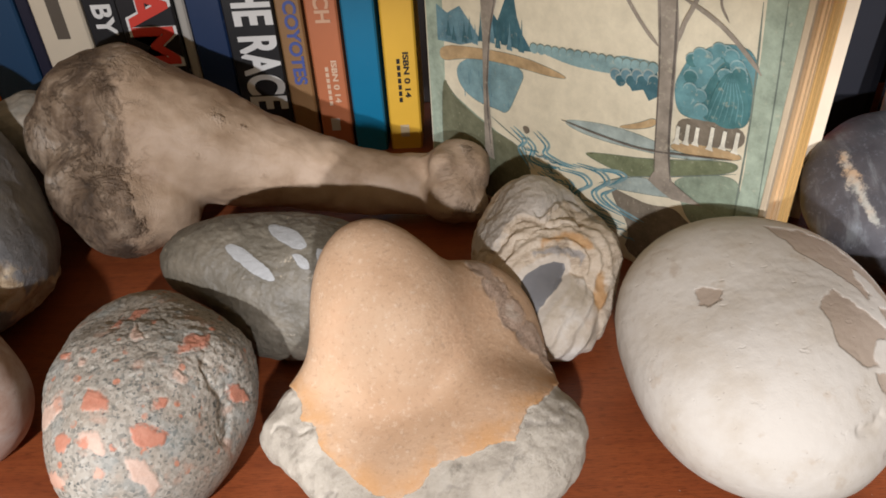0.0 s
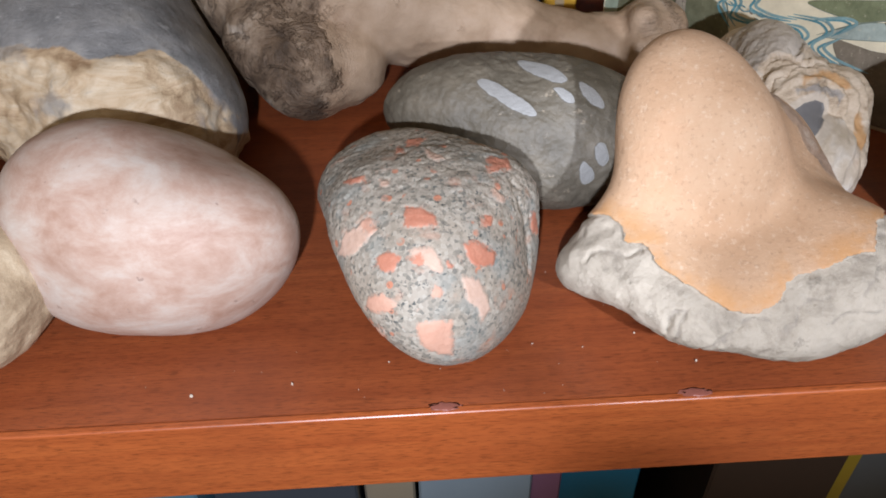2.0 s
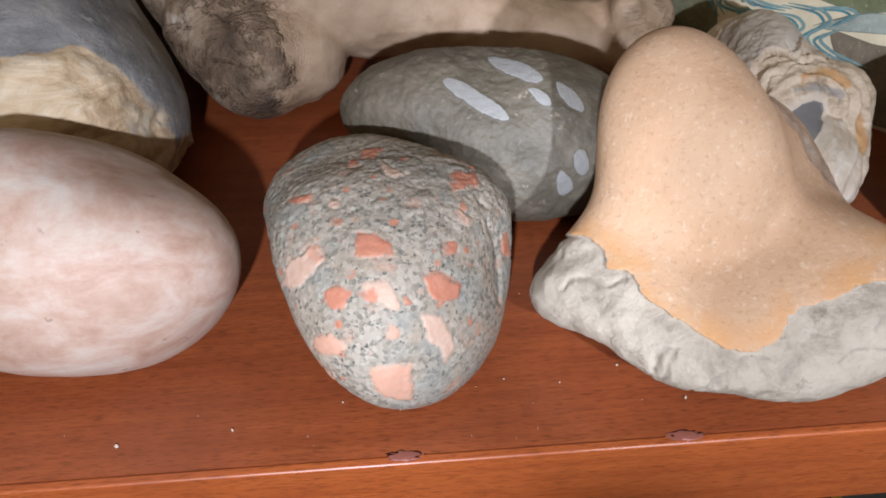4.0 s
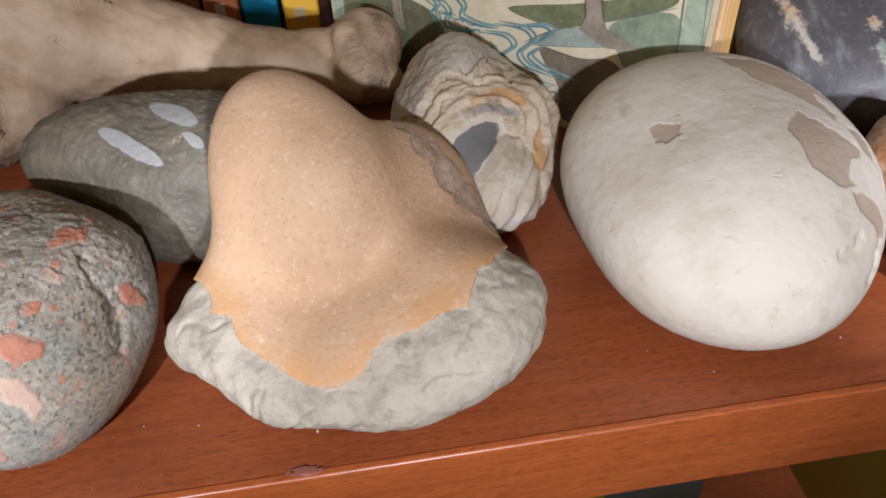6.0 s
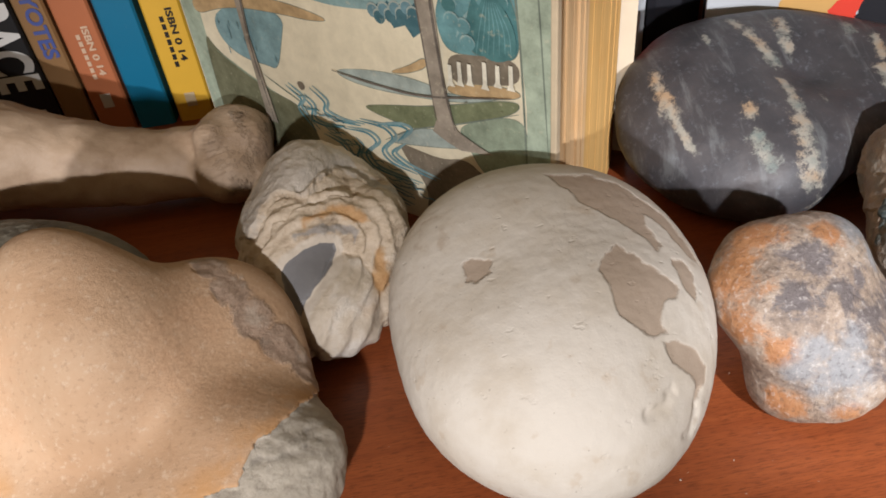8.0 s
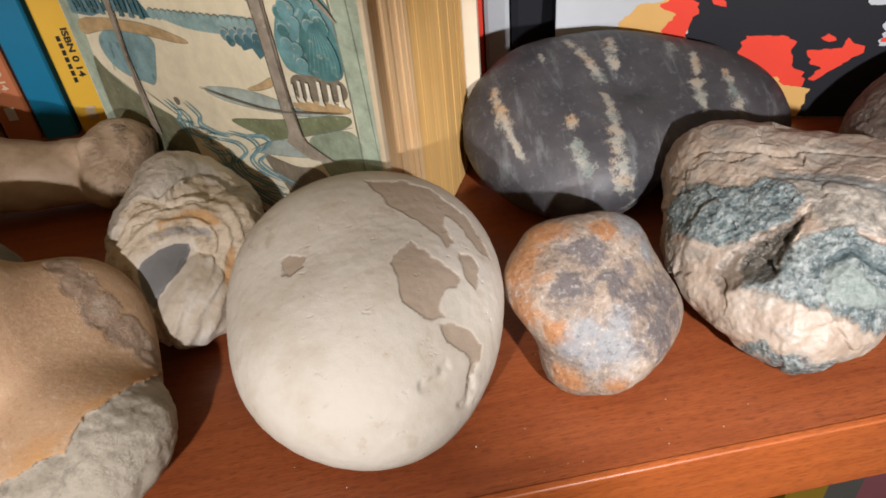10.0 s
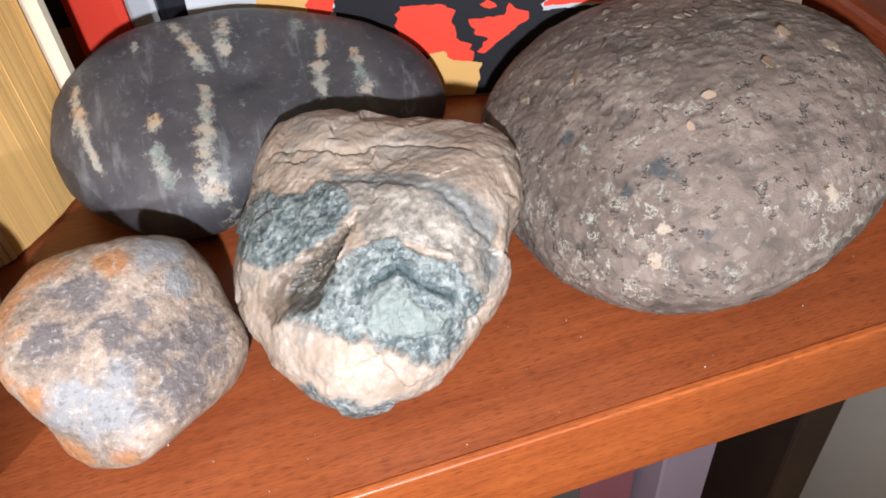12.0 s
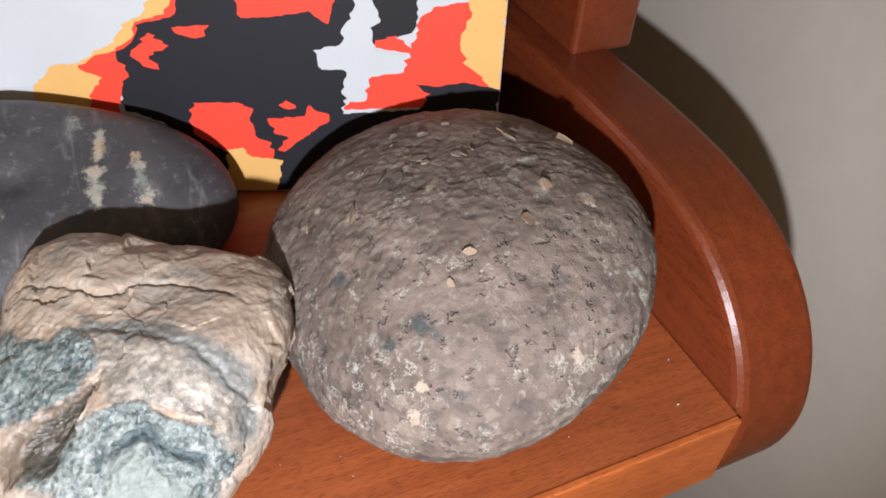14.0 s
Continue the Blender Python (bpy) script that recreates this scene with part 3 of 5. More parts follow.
    # dark lines painted as the shadows under curled flakes
    shadow_slits = m.math("MULTIPLY", m.step(m.noise(9, 4, 0.6, m.stretch(12, 30, 34, (0.2, 0.1, 0.35))), 0.66, 0.70), m.step(m.noise(70, 3), 0.48, 0.58))
    c = m.mix(m.math("MULTIPLY", shadow_slits, 0.7), c, (0.05, 0.04, 0.035))
    rim = m.math("MULTIPLY", m.step(m.math("ABSOLUTE", m.math("SUBTRACT", m.noise(170, 5, 0.7, dist=0.4), 0.59)), 0.022, 0.006), m.step(m.noise(34, 3), 0.46, 0.6))
    c = m.mix(m.math("MULTIPLY", rim, 0.8), c, (0.37, 0.355, 0.295))
    h = m.math("SUBTRACT", m.math("MULTIPLY", m.noise(620, 5, 0.75), 0.7), m.math("ADD", pits, m.math("MULTIPLY", shadow_slits, 1.3)))
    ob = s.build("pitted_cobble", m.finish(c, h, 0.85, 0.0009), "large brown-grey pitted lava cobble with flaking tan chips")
    rnd = random.Random(5)
    tans = [plain("tan_flake", c, 0.7, grain=500) for c in ((0.21, 0.145, 0.095), (0.15, 0.115, 0.09), (0.10, 0.08, 0.068), (0.19, 0.15, 0.115))]
    centre = Vector(s.centre)
    more = []
    while len(more) < 16:
        a, b = rnd.uniform(0.4, 2.6), rnd.uniform(0.55, 1.25)
        more.append((centre.x + math.cos(a) * math.cos(b) * 0.05, centre.y + math.sin(a) * math.cos(b) * 0.05, centre.z + math.sin(b) * 0.05, rnd.uniform(0.0013, 0.0030)))
    for x, y, z, rad in chips + more:
        up = (Vector((x, y, z)) - centre).normalized()
        bm = bmesh.new()
        n = 7
        ring = [(math.cos(i * math.tau / n) * rad * rnd.uniform(0.55, 1.15), math.sin(i * math.tau / n) * rad * rnd.uniform(0.5, 1.0)) for i in range(n)]
        lift = [rad * 0.10 + 0.28 * b * rnd.uniform(0.7, 1.2) for a, b in ring]
        top = [bm.verts.new((a * 1.2, b * 0.85, z)) for (a, b), z in zip(ring, lift)]
        low = [bm.verts.new((a * 1.1, b * 0.80, z - 0.0005)) for (a, b), z in zip(ring, lift)]
        bm.faces.new(top)
        bm.faces.new(low[::-1])
        for i in range(n):
            bm.faces.new((low[i], low[(i + 1) % n], top[(i + 1) % n], top[i]))
        flake = part("flake", bm, tans[0] if (x, y, z, rad) in chips else tans[rnd.randrange(1, 4)], ob)
        k = np.argmax(s.dirs @ np.array(up))
        spot = Vector(s.points()[k]) - ob.location
        flake.matrix_basis = Matrix.Translation(spot) @ up.to_track_quat("Z", "Y").to_matrix().to_4x4() @ pose(0, 0, 0, 0, 0, rnd.uniform(0, 360))


def teal():
    s = Stone((0.2558, 0.0633, 0.0289), (0.044, 0.051, 0.0244), (13.6, -14.2, -6.5), 8.0,
    [0.001, -0.012, -0.182, 0.012, 0.021, 0.121, -0.015, -0.137, 0.07, -0.061, 0.103, -0.062, -0.036, -0.013, 0.04, 0.101, -0.019, 0.163, -0.135, 0.004, -0.082, -0.057, -0.053, 0.133, 0.069, 0.079, 0.006, 0.028, -0.002, 0.071, -0.062, -0.017, -0.098, -0.002, -0.099, -0.021, -0.0, 0.083, -0.002, -0.011], grid=150)
    left = [(-40, 40), (-29.2, 43.8), (-22.9, 38.8), (-16.3, 38.4), (-9.6, 38.8), (-5.7, 35.4), (-5.4, 29.9), (-8.3, 25), (-12.6, 21.7), (-18.6, 20.1), (-26.3, 18.2), (-30.3, 18.6), (-35.4, 21.8), (-42, 25)]
    heart = [(-31.1, 5.1), (-26.1, 6.1), (-20, 11.6), (-11.8, 18.9), (-6.2, 17.7), (1, 17), (7.7, 13.7), (13.8, 8.9), (18.9, 3.8), (22.1, -4.8), (18.7, -10.2), (13.4, -15), (9.4, -17.7), (1.9, -16.8), (-5.2, -11.6), (-11.4, -6.8), (-17.8, -2.9), (-25.9, 0.7)]
    lump = [(-7.1, 6.3), (-1.8, 6.4), (3.1, 2.7), (5.9, -3.3), (11.4, -6.4), (8.9, -10.3), (2.7, -10), (-4.1, -7.3), (-10.9, -4.7), (-10.4, -0.4)]
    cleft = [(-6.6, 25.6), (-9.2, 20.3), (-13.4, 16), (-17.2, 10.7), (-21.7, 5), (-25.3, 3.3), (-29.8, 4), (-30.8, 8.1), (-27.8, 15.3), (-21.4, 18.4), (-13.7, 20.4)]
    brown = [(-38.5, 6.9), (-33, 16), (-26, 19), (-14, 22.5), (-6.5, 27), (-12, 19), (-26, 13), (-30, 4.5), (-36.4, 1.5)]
    veil = [(-5.7, 38.4), (7.9, 33), (20.6, 24.6), (25.6, 14.6), (26.2, 2), (22, -4), (18.9, 3.8), (13.8, 8.9), (7.7, 13.7), (1, 17), (-6, 18), (-6.6, 25.6)]
    arc = [(-5.7, 38.4), (1.2, 36.8), (7.9, 33), (14.5, 29.8), (20.6, 24.6), (23.6, 19), (25.6, 14.6), (27.6, 8), (26.2, 2)]
    brow = [(-5.1, 8.1), (0.6, 8.9), (5.7, 5.9), (9.8, 1.7), (13.8, -1.7)]
    fringe = [(-30.4, -15.9), (-24.2, -22), (-17.5, -25.5), (-9.8, -25.9)]
    crest = [(-28.4, 53.3), (-19.5, 54.8), (-9.6, 51.6), (-2.3, 47), (9.9, 47.3), (22.5, 43.6), (29.5, 37.4)]
    s.layers["green"] = np.maximum(s.inside([left, heart], 2.2, 130), 2.2 - s.along([fringe], 2.0))
    s.layers["left"], s.layers["veil"] = s.inside([left], 2.0, 130), s.inside([veil], 2.0, 120)
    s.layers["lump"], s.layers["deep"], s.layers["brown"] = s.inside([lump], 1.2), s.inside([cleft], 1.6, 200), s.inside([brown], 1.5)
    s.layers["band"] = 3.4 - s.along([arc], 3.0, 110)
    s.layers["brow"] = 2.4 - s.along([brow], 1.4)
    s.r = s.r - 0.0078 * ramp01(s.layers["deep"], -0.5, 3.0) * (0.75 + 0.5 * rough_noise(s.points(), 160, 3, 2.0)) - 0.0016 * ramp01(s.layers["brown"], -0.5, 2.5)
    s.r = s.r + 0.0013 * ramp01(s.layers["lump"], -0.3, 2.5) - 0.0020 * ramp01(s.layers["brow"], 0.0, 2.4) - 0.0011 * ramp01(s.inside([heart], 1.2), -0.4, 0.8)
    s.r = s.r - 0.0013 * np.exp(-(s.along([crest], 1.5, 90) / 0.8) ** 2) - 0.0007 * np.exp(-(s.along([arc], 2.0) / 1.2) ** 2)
    rnd = np.random.RandomState(8)
    # broken crystal faces: flats tilted a little from the rounded block
    seeds = fib(90) + rnd.uniform(-0.10, 0.10, (90, 3))
    seeds /= np.linalg.norm(seeds, axis=1, keepdims=True)
    bent = s.dirs + 0.05 * np.stack([rough_noise(s.dirs, 6, 3, k) for k in (1.0, 2.0, 3.0)], 1)
    near = np.argmax(bent @ seeds.T, axis=1)
    hub = np.argmax(seeds @ s.dirs.T, axis=1)
    tilt = rnd.uniform(-0.16, 0.16, (90, 3))
    off = s.dirs - s.dirs[hub][near]
    s.r = s.r + 0.75 * np.clip((off * tilt[near]).sum(1) * s.r, -0.0016, 0.0016)
    s.relief(0.0012, 60, 4, 1.5).relief(0.0004, 240, 3, 7.5)
    m = Mat("banded_gneiss", 0.42, spec=0.55)
    n1 = m.noise(230, 6, 0.75)
    cream = m.ramp(m.noise(60, 5), (0.3, (0.23, 0.165, 0.12)), (0.5, (0.335, 0.26, 0.20)), (0.7, (0.42, 0.355, 0.295)))
    cream = m.mix(m.math("MULTIPLY", m.step(m.noise(9, 6, 0.7, m.stretch(5, 7, 16, (0.5, 0.1, 0.2)), 0.4), 0.50, 0.62), 0.55), cream, (0.20, 0.195, 0.175))
    green = m.ramp(n1, (0.34, (0.022, 0.034, 0.038)), (0.47, (0.075, 0.105, 0.108)), (0.58, (0.17, 0.205, 0.20)), (0.70, (0.37, 0.385, 0.365)))
    wob = m.math("MULTIPLY", m.math("SUBTRACT", m.noise(190, 7, 0.75), 0.5), 6.0)
    f = m.step(m.math("ADD", m.attr("green"), wob), -0.8, 1.2)
    slate = m.ramp(m.noise(170, 6, 0.7), (0.40, (0.062, 0.084, 0.085)), (0.50, (0.15, 0.178, 0.173)), (0.62, (0.27, 0.29, 0.276)))
    green = m.mix(m.math("MULTIPLY", m.step(m.attr("left"), -1.0, 0.5), 0.85), slate, green)
    gravel = m.node("ShaderNodeSeparateColor", Color=m.cells(900, out="Color")).outputs[0]
    green = m.mix(m.math("MULTIPLY", m.step(gravel, 0.62, 0.9), 0.45), green, (0.34, 0.36, 0.345))
    green = m.mix(m.math("MULTIPLY", m.step(gravel, 0.30, 0.08), 0.50), green, (0.03, 0.042, 0.043))
    haze = m.ramp(m.noise(210, 6, 0.75), (0.38, (0.085, 0.085, 0.078)), (0.5, (0.225, 0.205, 0.175)), (0.62, (0.38, 0.345, 0.295)))
    cream = m.mix(m.math("MULTIPLY", m.step(m.math("ADD", m.attr("veil"), wob), -0.8, 2.0), 0.8), cream, haze)
    c = m.mix(f, cream, green)
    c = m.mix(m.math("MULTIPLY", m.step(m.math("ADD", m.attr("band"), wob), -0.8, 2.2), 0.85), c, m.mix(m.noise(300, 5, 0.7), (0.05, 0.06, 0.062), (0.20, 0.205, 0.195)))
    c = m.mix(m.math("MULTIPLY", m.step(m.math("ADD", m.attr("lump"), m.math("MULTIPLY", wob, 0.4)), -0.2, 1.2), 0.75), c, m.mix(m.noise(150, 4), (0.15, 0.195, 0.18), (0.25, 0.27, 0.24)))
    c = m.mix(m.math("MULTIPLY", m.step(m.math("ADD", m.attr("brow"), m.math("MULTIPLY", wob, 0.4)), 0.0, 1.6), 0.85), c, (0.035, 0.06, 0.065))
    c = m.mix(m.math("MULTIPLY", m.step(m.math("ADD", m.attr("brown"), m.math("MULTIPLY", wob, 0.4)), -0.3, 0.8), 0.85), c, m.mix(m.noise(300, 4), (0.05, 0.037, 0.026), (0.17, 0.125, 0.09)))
    # the carved cleft is darkened by colour too, as shade in the hollow
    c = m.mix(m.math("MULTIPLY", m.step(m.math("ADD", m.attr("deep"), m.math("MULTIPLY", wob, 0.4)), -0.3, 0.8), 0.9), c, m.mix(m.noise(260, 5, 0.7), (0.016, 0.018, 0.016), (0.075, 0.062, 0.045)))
    c = m.mix(m.math("MULTIPLY", m.step(m.noise(520, 5, 0.8), 0.56, 0.68), 0.30), c, (0.46, 0.44, 0.40))
    c = m.mix(m.math("MULTIPLY", m.step(m.noise(260, 6, 0.8), 0.43, 0.33), m.math("MULTIPLY_ADD", f, 0.5, 0.15)), c, (0.045, 0.055, 0.055))
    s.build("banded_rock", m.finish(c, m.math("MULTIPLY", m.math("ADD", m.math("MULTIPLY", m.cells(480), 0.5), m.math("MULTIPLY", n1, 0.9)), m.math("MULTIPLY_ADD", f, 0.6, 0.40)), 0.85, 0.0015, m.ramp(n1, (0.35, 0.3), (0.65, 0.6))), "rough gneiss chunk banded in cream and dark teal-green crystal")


def rusty():
    s = Stone((0.1797, 0.049, 0.0223), (0.0321, 0.03, 0.0197), (26.6, 19.7, 3.7), 8.0,
    [-0.02, -0.044, -0.0, -0.014, 0.116, -0.094, 0.051, 0.216, -0.147, 0.079, -0.127, 0.027, -0.097, -0.03, 0.076, -0.112, -0.114, 0.035, -0.092, -0.158, 0.336, 0.087, -0.019, 0.109, -0.175, 0.008, 0.002, -0.162, -0.053, 0.079, 0.003, -0.01, 0.263, -0.003, -0.314, 0.013, 0.072, 0.047, -0.05, -0.132], grid=80)
    s.relief(0.0008, 70, 4, 3.5)
    ink = [(0.1758, 0.0541, 0.0459, 0.0062), (0.1831, 0.0438, 0.0391, 0.0052), (0.1903, 0.0395, 0.0320, 0.0070), (0.1675, 0.0419, 0.0422, 0.0058), (0.1951, 0.0323, 0.0244, 0.0085), (0.1893, 0.0485, 0.0391, 0.0036), (0.2000, 0.0450, 0.0250, 0.0080)]
    ice = [(0.1748, 0.0277, 0.0261, 0.0095), (0.1965, 0.0654, 0.0429, 0.0080), (0.1983, 0.0582, 0.0382, 0.0060), (0.1710, 0.0315, 0.0312, 0.0058), (0.1641, 0.0302, 0.0247, 0.0050), (0.1820, 0.0330, 0.0320, 0.0050)]
    rust = [(0.1540, 0.0560, 0.0420, 0.0120), (0.1510, 0.0425, 0.0350, 0.0090), (0.1590, 0.0336, 0.0310, 0.0062), (0.1631, 0.0291, 0.0127, 0.0075), (0.1852, 0.0612, 0.0469, 0.0056), (0.1771, 0.0213, 0.0149, 0.0050), (0.1640, 0.0650, 0.0480, 0.0090)]
    wide = lambda spots, k: [(x, y, z, r * k) for x, y, z, r in spots]
    s.layers["ink"], s.layers["ice"], s.layers["rust"] = s.near(wide(ink, 1.5)), s.near(wide(ice, 1.3)), s.near(rust)
    m = Mat("jasper", 0.52, spec=0.4)
    wob = m.math("MULTIPLY", m.math("SUBTRACT", m.noise(110, 8, 0.72), 0.5), 3.0)
    c = m.ramp(m.noise(120, 6, 0.7), (0.3, (0.15, 0.11, 0.085)), (0.5, (0.29, 0.22, 0.165)), (0.7, (0.40, 0.33, 0.265)))
    c = m.mix(m.step(m.math("ADD", m.attr("rust"), wob), -0.1, 0.6), c, m.mix(m.noise(300, 4), (0.27, 0.10, 0.035), (0.43, 0.23, 0.11)))
    c = m.mix(m.math("MULTIPLY", m.step(m.math("ADD", m.attr("ice"), wob), -0.1, 0.7), 0.85), c, m.mix(m.noise(400, 4), (0.14, 0.15, 0.165), (0.31, 0.315, 0.32)))
    c = m.mix(m.math("MULTIPLY", m.step(m.math("ADD", m.attr("ink"), m.math("MULTIPLY", m.math("SUBTRACT", m.noise(130, 8, 0.75, dist=0.5), 0.5), 4.0)), 0.0, 0.6), 0.88), c, m.mix(m.noise(350, 4), (0.05, 0.042, 0.045), (0.15, 0.13, 0.13)))
    grit = m.noise(480, 5, 0.8)
    c = m.mix(m.math("MULTIPLY", m.step(grit, 0.54, 0.66), 0.45), c, (0.50, 0.46, 0.42))
    c = m.mix(m.math("MULTIPLY", m.step(grit, 0.46, 0.34), 0.50), c, (0.07, 0.055, 0.05))
    s.build("rusty_pebble", m.finish(c, m.math("ADD", grit, m.noise(120, 5)), 0.6, 0.0010), "knobbly jasper pebble mottled rust orange, grey and black")


def agate():
    s = Stone((0.0339, 0.1171, 0.0239), (0.027, 0.0338, 0.0257), (3.8, 0.1, 0.1), 8.0,
    [-0.041, 0.002, -0.031, -0.031, 0.238, -0.253, 0.002, -0.171, -0.282, -0.075, 0.187, -0.0, 0.174, -0.346, 0.062, 0.11, -0.054, 0.236, 0.043, 0.006, 0.221, 0.122, 0.112, 0.064, 0.095, 0.172, 0.214, 0.011, 0.124, 0.134, 0.043, -0.206, 0.029, 0.026, -0.037, -0.027, -0.042, -0.018, -0.02, -0.059], grid=140)
    eye = [(-11.6, 10), (-8.4, 13.7), (-3.8, 16.4), (1.6, 17.8), (6.4, 17.4), (6.8, 14.9), (5.2, 10.7), (1.9, 6.7), (-1.5, 3), (-4.6, -1), (-7.4, -6), (-9.3, -2.2), (-11, 3.5)]
    lobe = [(9.9, 13.2), (4.2, 9.6), (-0.6, 2.9), (-4.8, -2.8), (-7.3, -7.9), (-6.7, -13.6), (-4.9, -24), (0.5, -26), (8.1, -24), (17, -16), (18, -8.3), (18.3, -1.8), (17.4, 4.9), (14.3, 11)]
    ledge = [(-20.2, 24.4), (-15.5, 33.2), (-8.5, 37.1), (0.1, 35.6), (4.5, 39.5), (10.7, 40.4), (18.1, 37.6)]
    shell = [(-30, 25), (-20.5, 24.6), (-15.9, 33.3), (-8.5, 37.4), (0.1, 36), (4.7, 41.5), (10.3, 46.2), (14.5, 43.8), (25.5, 36.2), (36, 28), (26, 60), (5, 70), (-10, 70), (-36, 44)]
    rusts = [[(-3.5, 25.5), (1.1, 28.8), (6.8, 31), (12.4, 31.7), (16.2, 29.9), (18.8, 22.7), (13.2, 22.9), (8.1, 27), (2.8, 25.6), (-2, 23.4)], [(21.4, 14.8), (24, 11.8), (22, 0.7), (18.2, -6.5), (13.9, -7.6), (10.8, -5.2), (14.9, -0.4), (18.3, 4.7), (18.9, 10.4)]]
    s.layers["eye"], s.layers["lobe"], s.layers["shell"] = s.inside([eye], 0.7, 120), s.inside([lobe], 1.2, 90), s.inside([shell], 1.6, 110)
    s.layers["rust"] = s.inside(rusts, 2.0, 140)
    s.layers["ash"] = 1.6 - s.along([[(-5.9, 20.2), (0.6, 22.1), (7.7, 22.8), (13.7, 19.6), (13.1, 15.9)]], 1.6, 160)
    e, away = s.layers["eye"], np.clip(-s.layers["eye"] / 3.0, 0.08, 1) * np.clip(0.5 - s.layers["lobe"] / 4.0, 0.35, 1)
    edge = s.along([ledge], 1.6, 110)
    s.r = s.r - 0.0028 * np.exp(-edge / 4.5) * (s.layers["shell"] < 0) - 0.0024 * np.exp(-(s.along([[(-2.7, 38.1), (4.1, 44.6), (10.2, 47.8), (15.5, 45.8), (23.8, 38.8)]], 2.0, 90) / 1.7) ** 2)
    s.r = s.r + 0.0016 * ramp01(s.layers["lobe"], -0.5, 4.0) - 0.0006 * ramp01(e, -0.3, 0.8) - 0.0009 * np.exp(-((s.layers["lobe"] + 0.6) / 0.9) ** 2)
    # growth shells round the eye
    s.r = s.r + 0.0005 * np.sin(e * 1.25 + 2.2 * rough_noise(s.points(), 60, 3, 4.0)) * ramp01(-e, 4.0, 8.0) * (s.layers["shell"] < 0)
    s.r = s.r - 0.0010 * np.exp(-(s.along([[(-17.9, 18.2), (-12.6, 25.8), (-4, 30.3), (7.2, 34.9), (15.9, 34)]], 2.0, 120) / 0.7) ** 2)
    s.relief(0.0014, 60, 4, 2.2, away).relief(0.0006, 220, 3, 6.2, away)
    m = Mat("banded_flint", 0.58, spec=0.4)
    wob = m.math("MULTIPLY", m.math("SUBTRACT", m.noise(170, 6, 0.7), 0.5), 5.0)
    lay = m.noise(4, 7, 0.7, m.stretch(14, 22, 40, (0.3, 0.2, 0.5)), 0.5)
    c = m.ramp(lay, (0.32, (0.25, 0.18, 0.115)), (0.46, (0.50, 0.40, 0.29)), (0.7, (0.62, 0.53, 0.42)))
    c = m.mix(m.math("MULTIPLY", m.step(m.math("ADD", m.attr("shell"), wob), -0.5, 1.0), 0.7), c, m.ramp(m.noise(70, 6, 0.7), (0.34, (0.30, 0.28, 0.255)), (0.5, (0.43, 0.395, 0.35)), (0.66, (0.54, 0.50, 0.45))))
    c = m.mix(m.math("MULTIPLY", m.step(m.math("ADD", m.attr("rust"), wob), -1.2, 1.4), 0.9), c, m.mix(m.noise(260, 4), (0.36, 0.165, 0.05), (0.52, 0.32, 0.14)))
    c = m.mix(m.math("MULTIPLY", m.step(m.math("ADD", m.attr("ash"), wob), 0.0, 1.2), 0.75), c, m.mix(m.noise(400, 4), (0.13, 0.125, 0.125), (0.34, 0.32, 0.30)))
    c = m.mix(m.math("MULTIPLY", m.step(m.math("ADD", m.attr("lobe"), m.math("MULTIPLY", wob, 0.4)), -0.3, 1.0), 0.75), c, m.ramp(m.noise(75, 5, 0.6), (0.36, (0.40, 0.335, 0.25)), (0.52, (0.51, 0.44, 0.35)), (0.66, (0.60, 0.56, 0.50))))
    c = m.mix(m.math("MULTIPLY", m.step(m.math("ADD", m.attr("eye"), m.math("MULTIPLY", wob, 0.25)), -3.3, -2.0), 0.8), c, (0.52, 0.455, 0.375))
    c = m.mix(m.step(m.math("ADD", m.attr("eye"), m.math("MULTIPLY", wob, 0.10)), -0.25, 0.25), c, m.mix(m.noise(220, 4), (0.12, 0.115, 0.115), (0.17, 0.162, 0.158)))
    rough = m.step(m.attr("eye"), -0.5, -4.0)
    h = m.math("MULTIPLY", m.math("ADD", m.noise(300, 6, 0.75), lay), m.math("MULTIPLY_ADD", rough, 0.9, 0.1))
    s.build("flint_nodule", m.finish(c, h, 0.7, 0.0012), "cream banded flint nodule with a smooth grey eye")


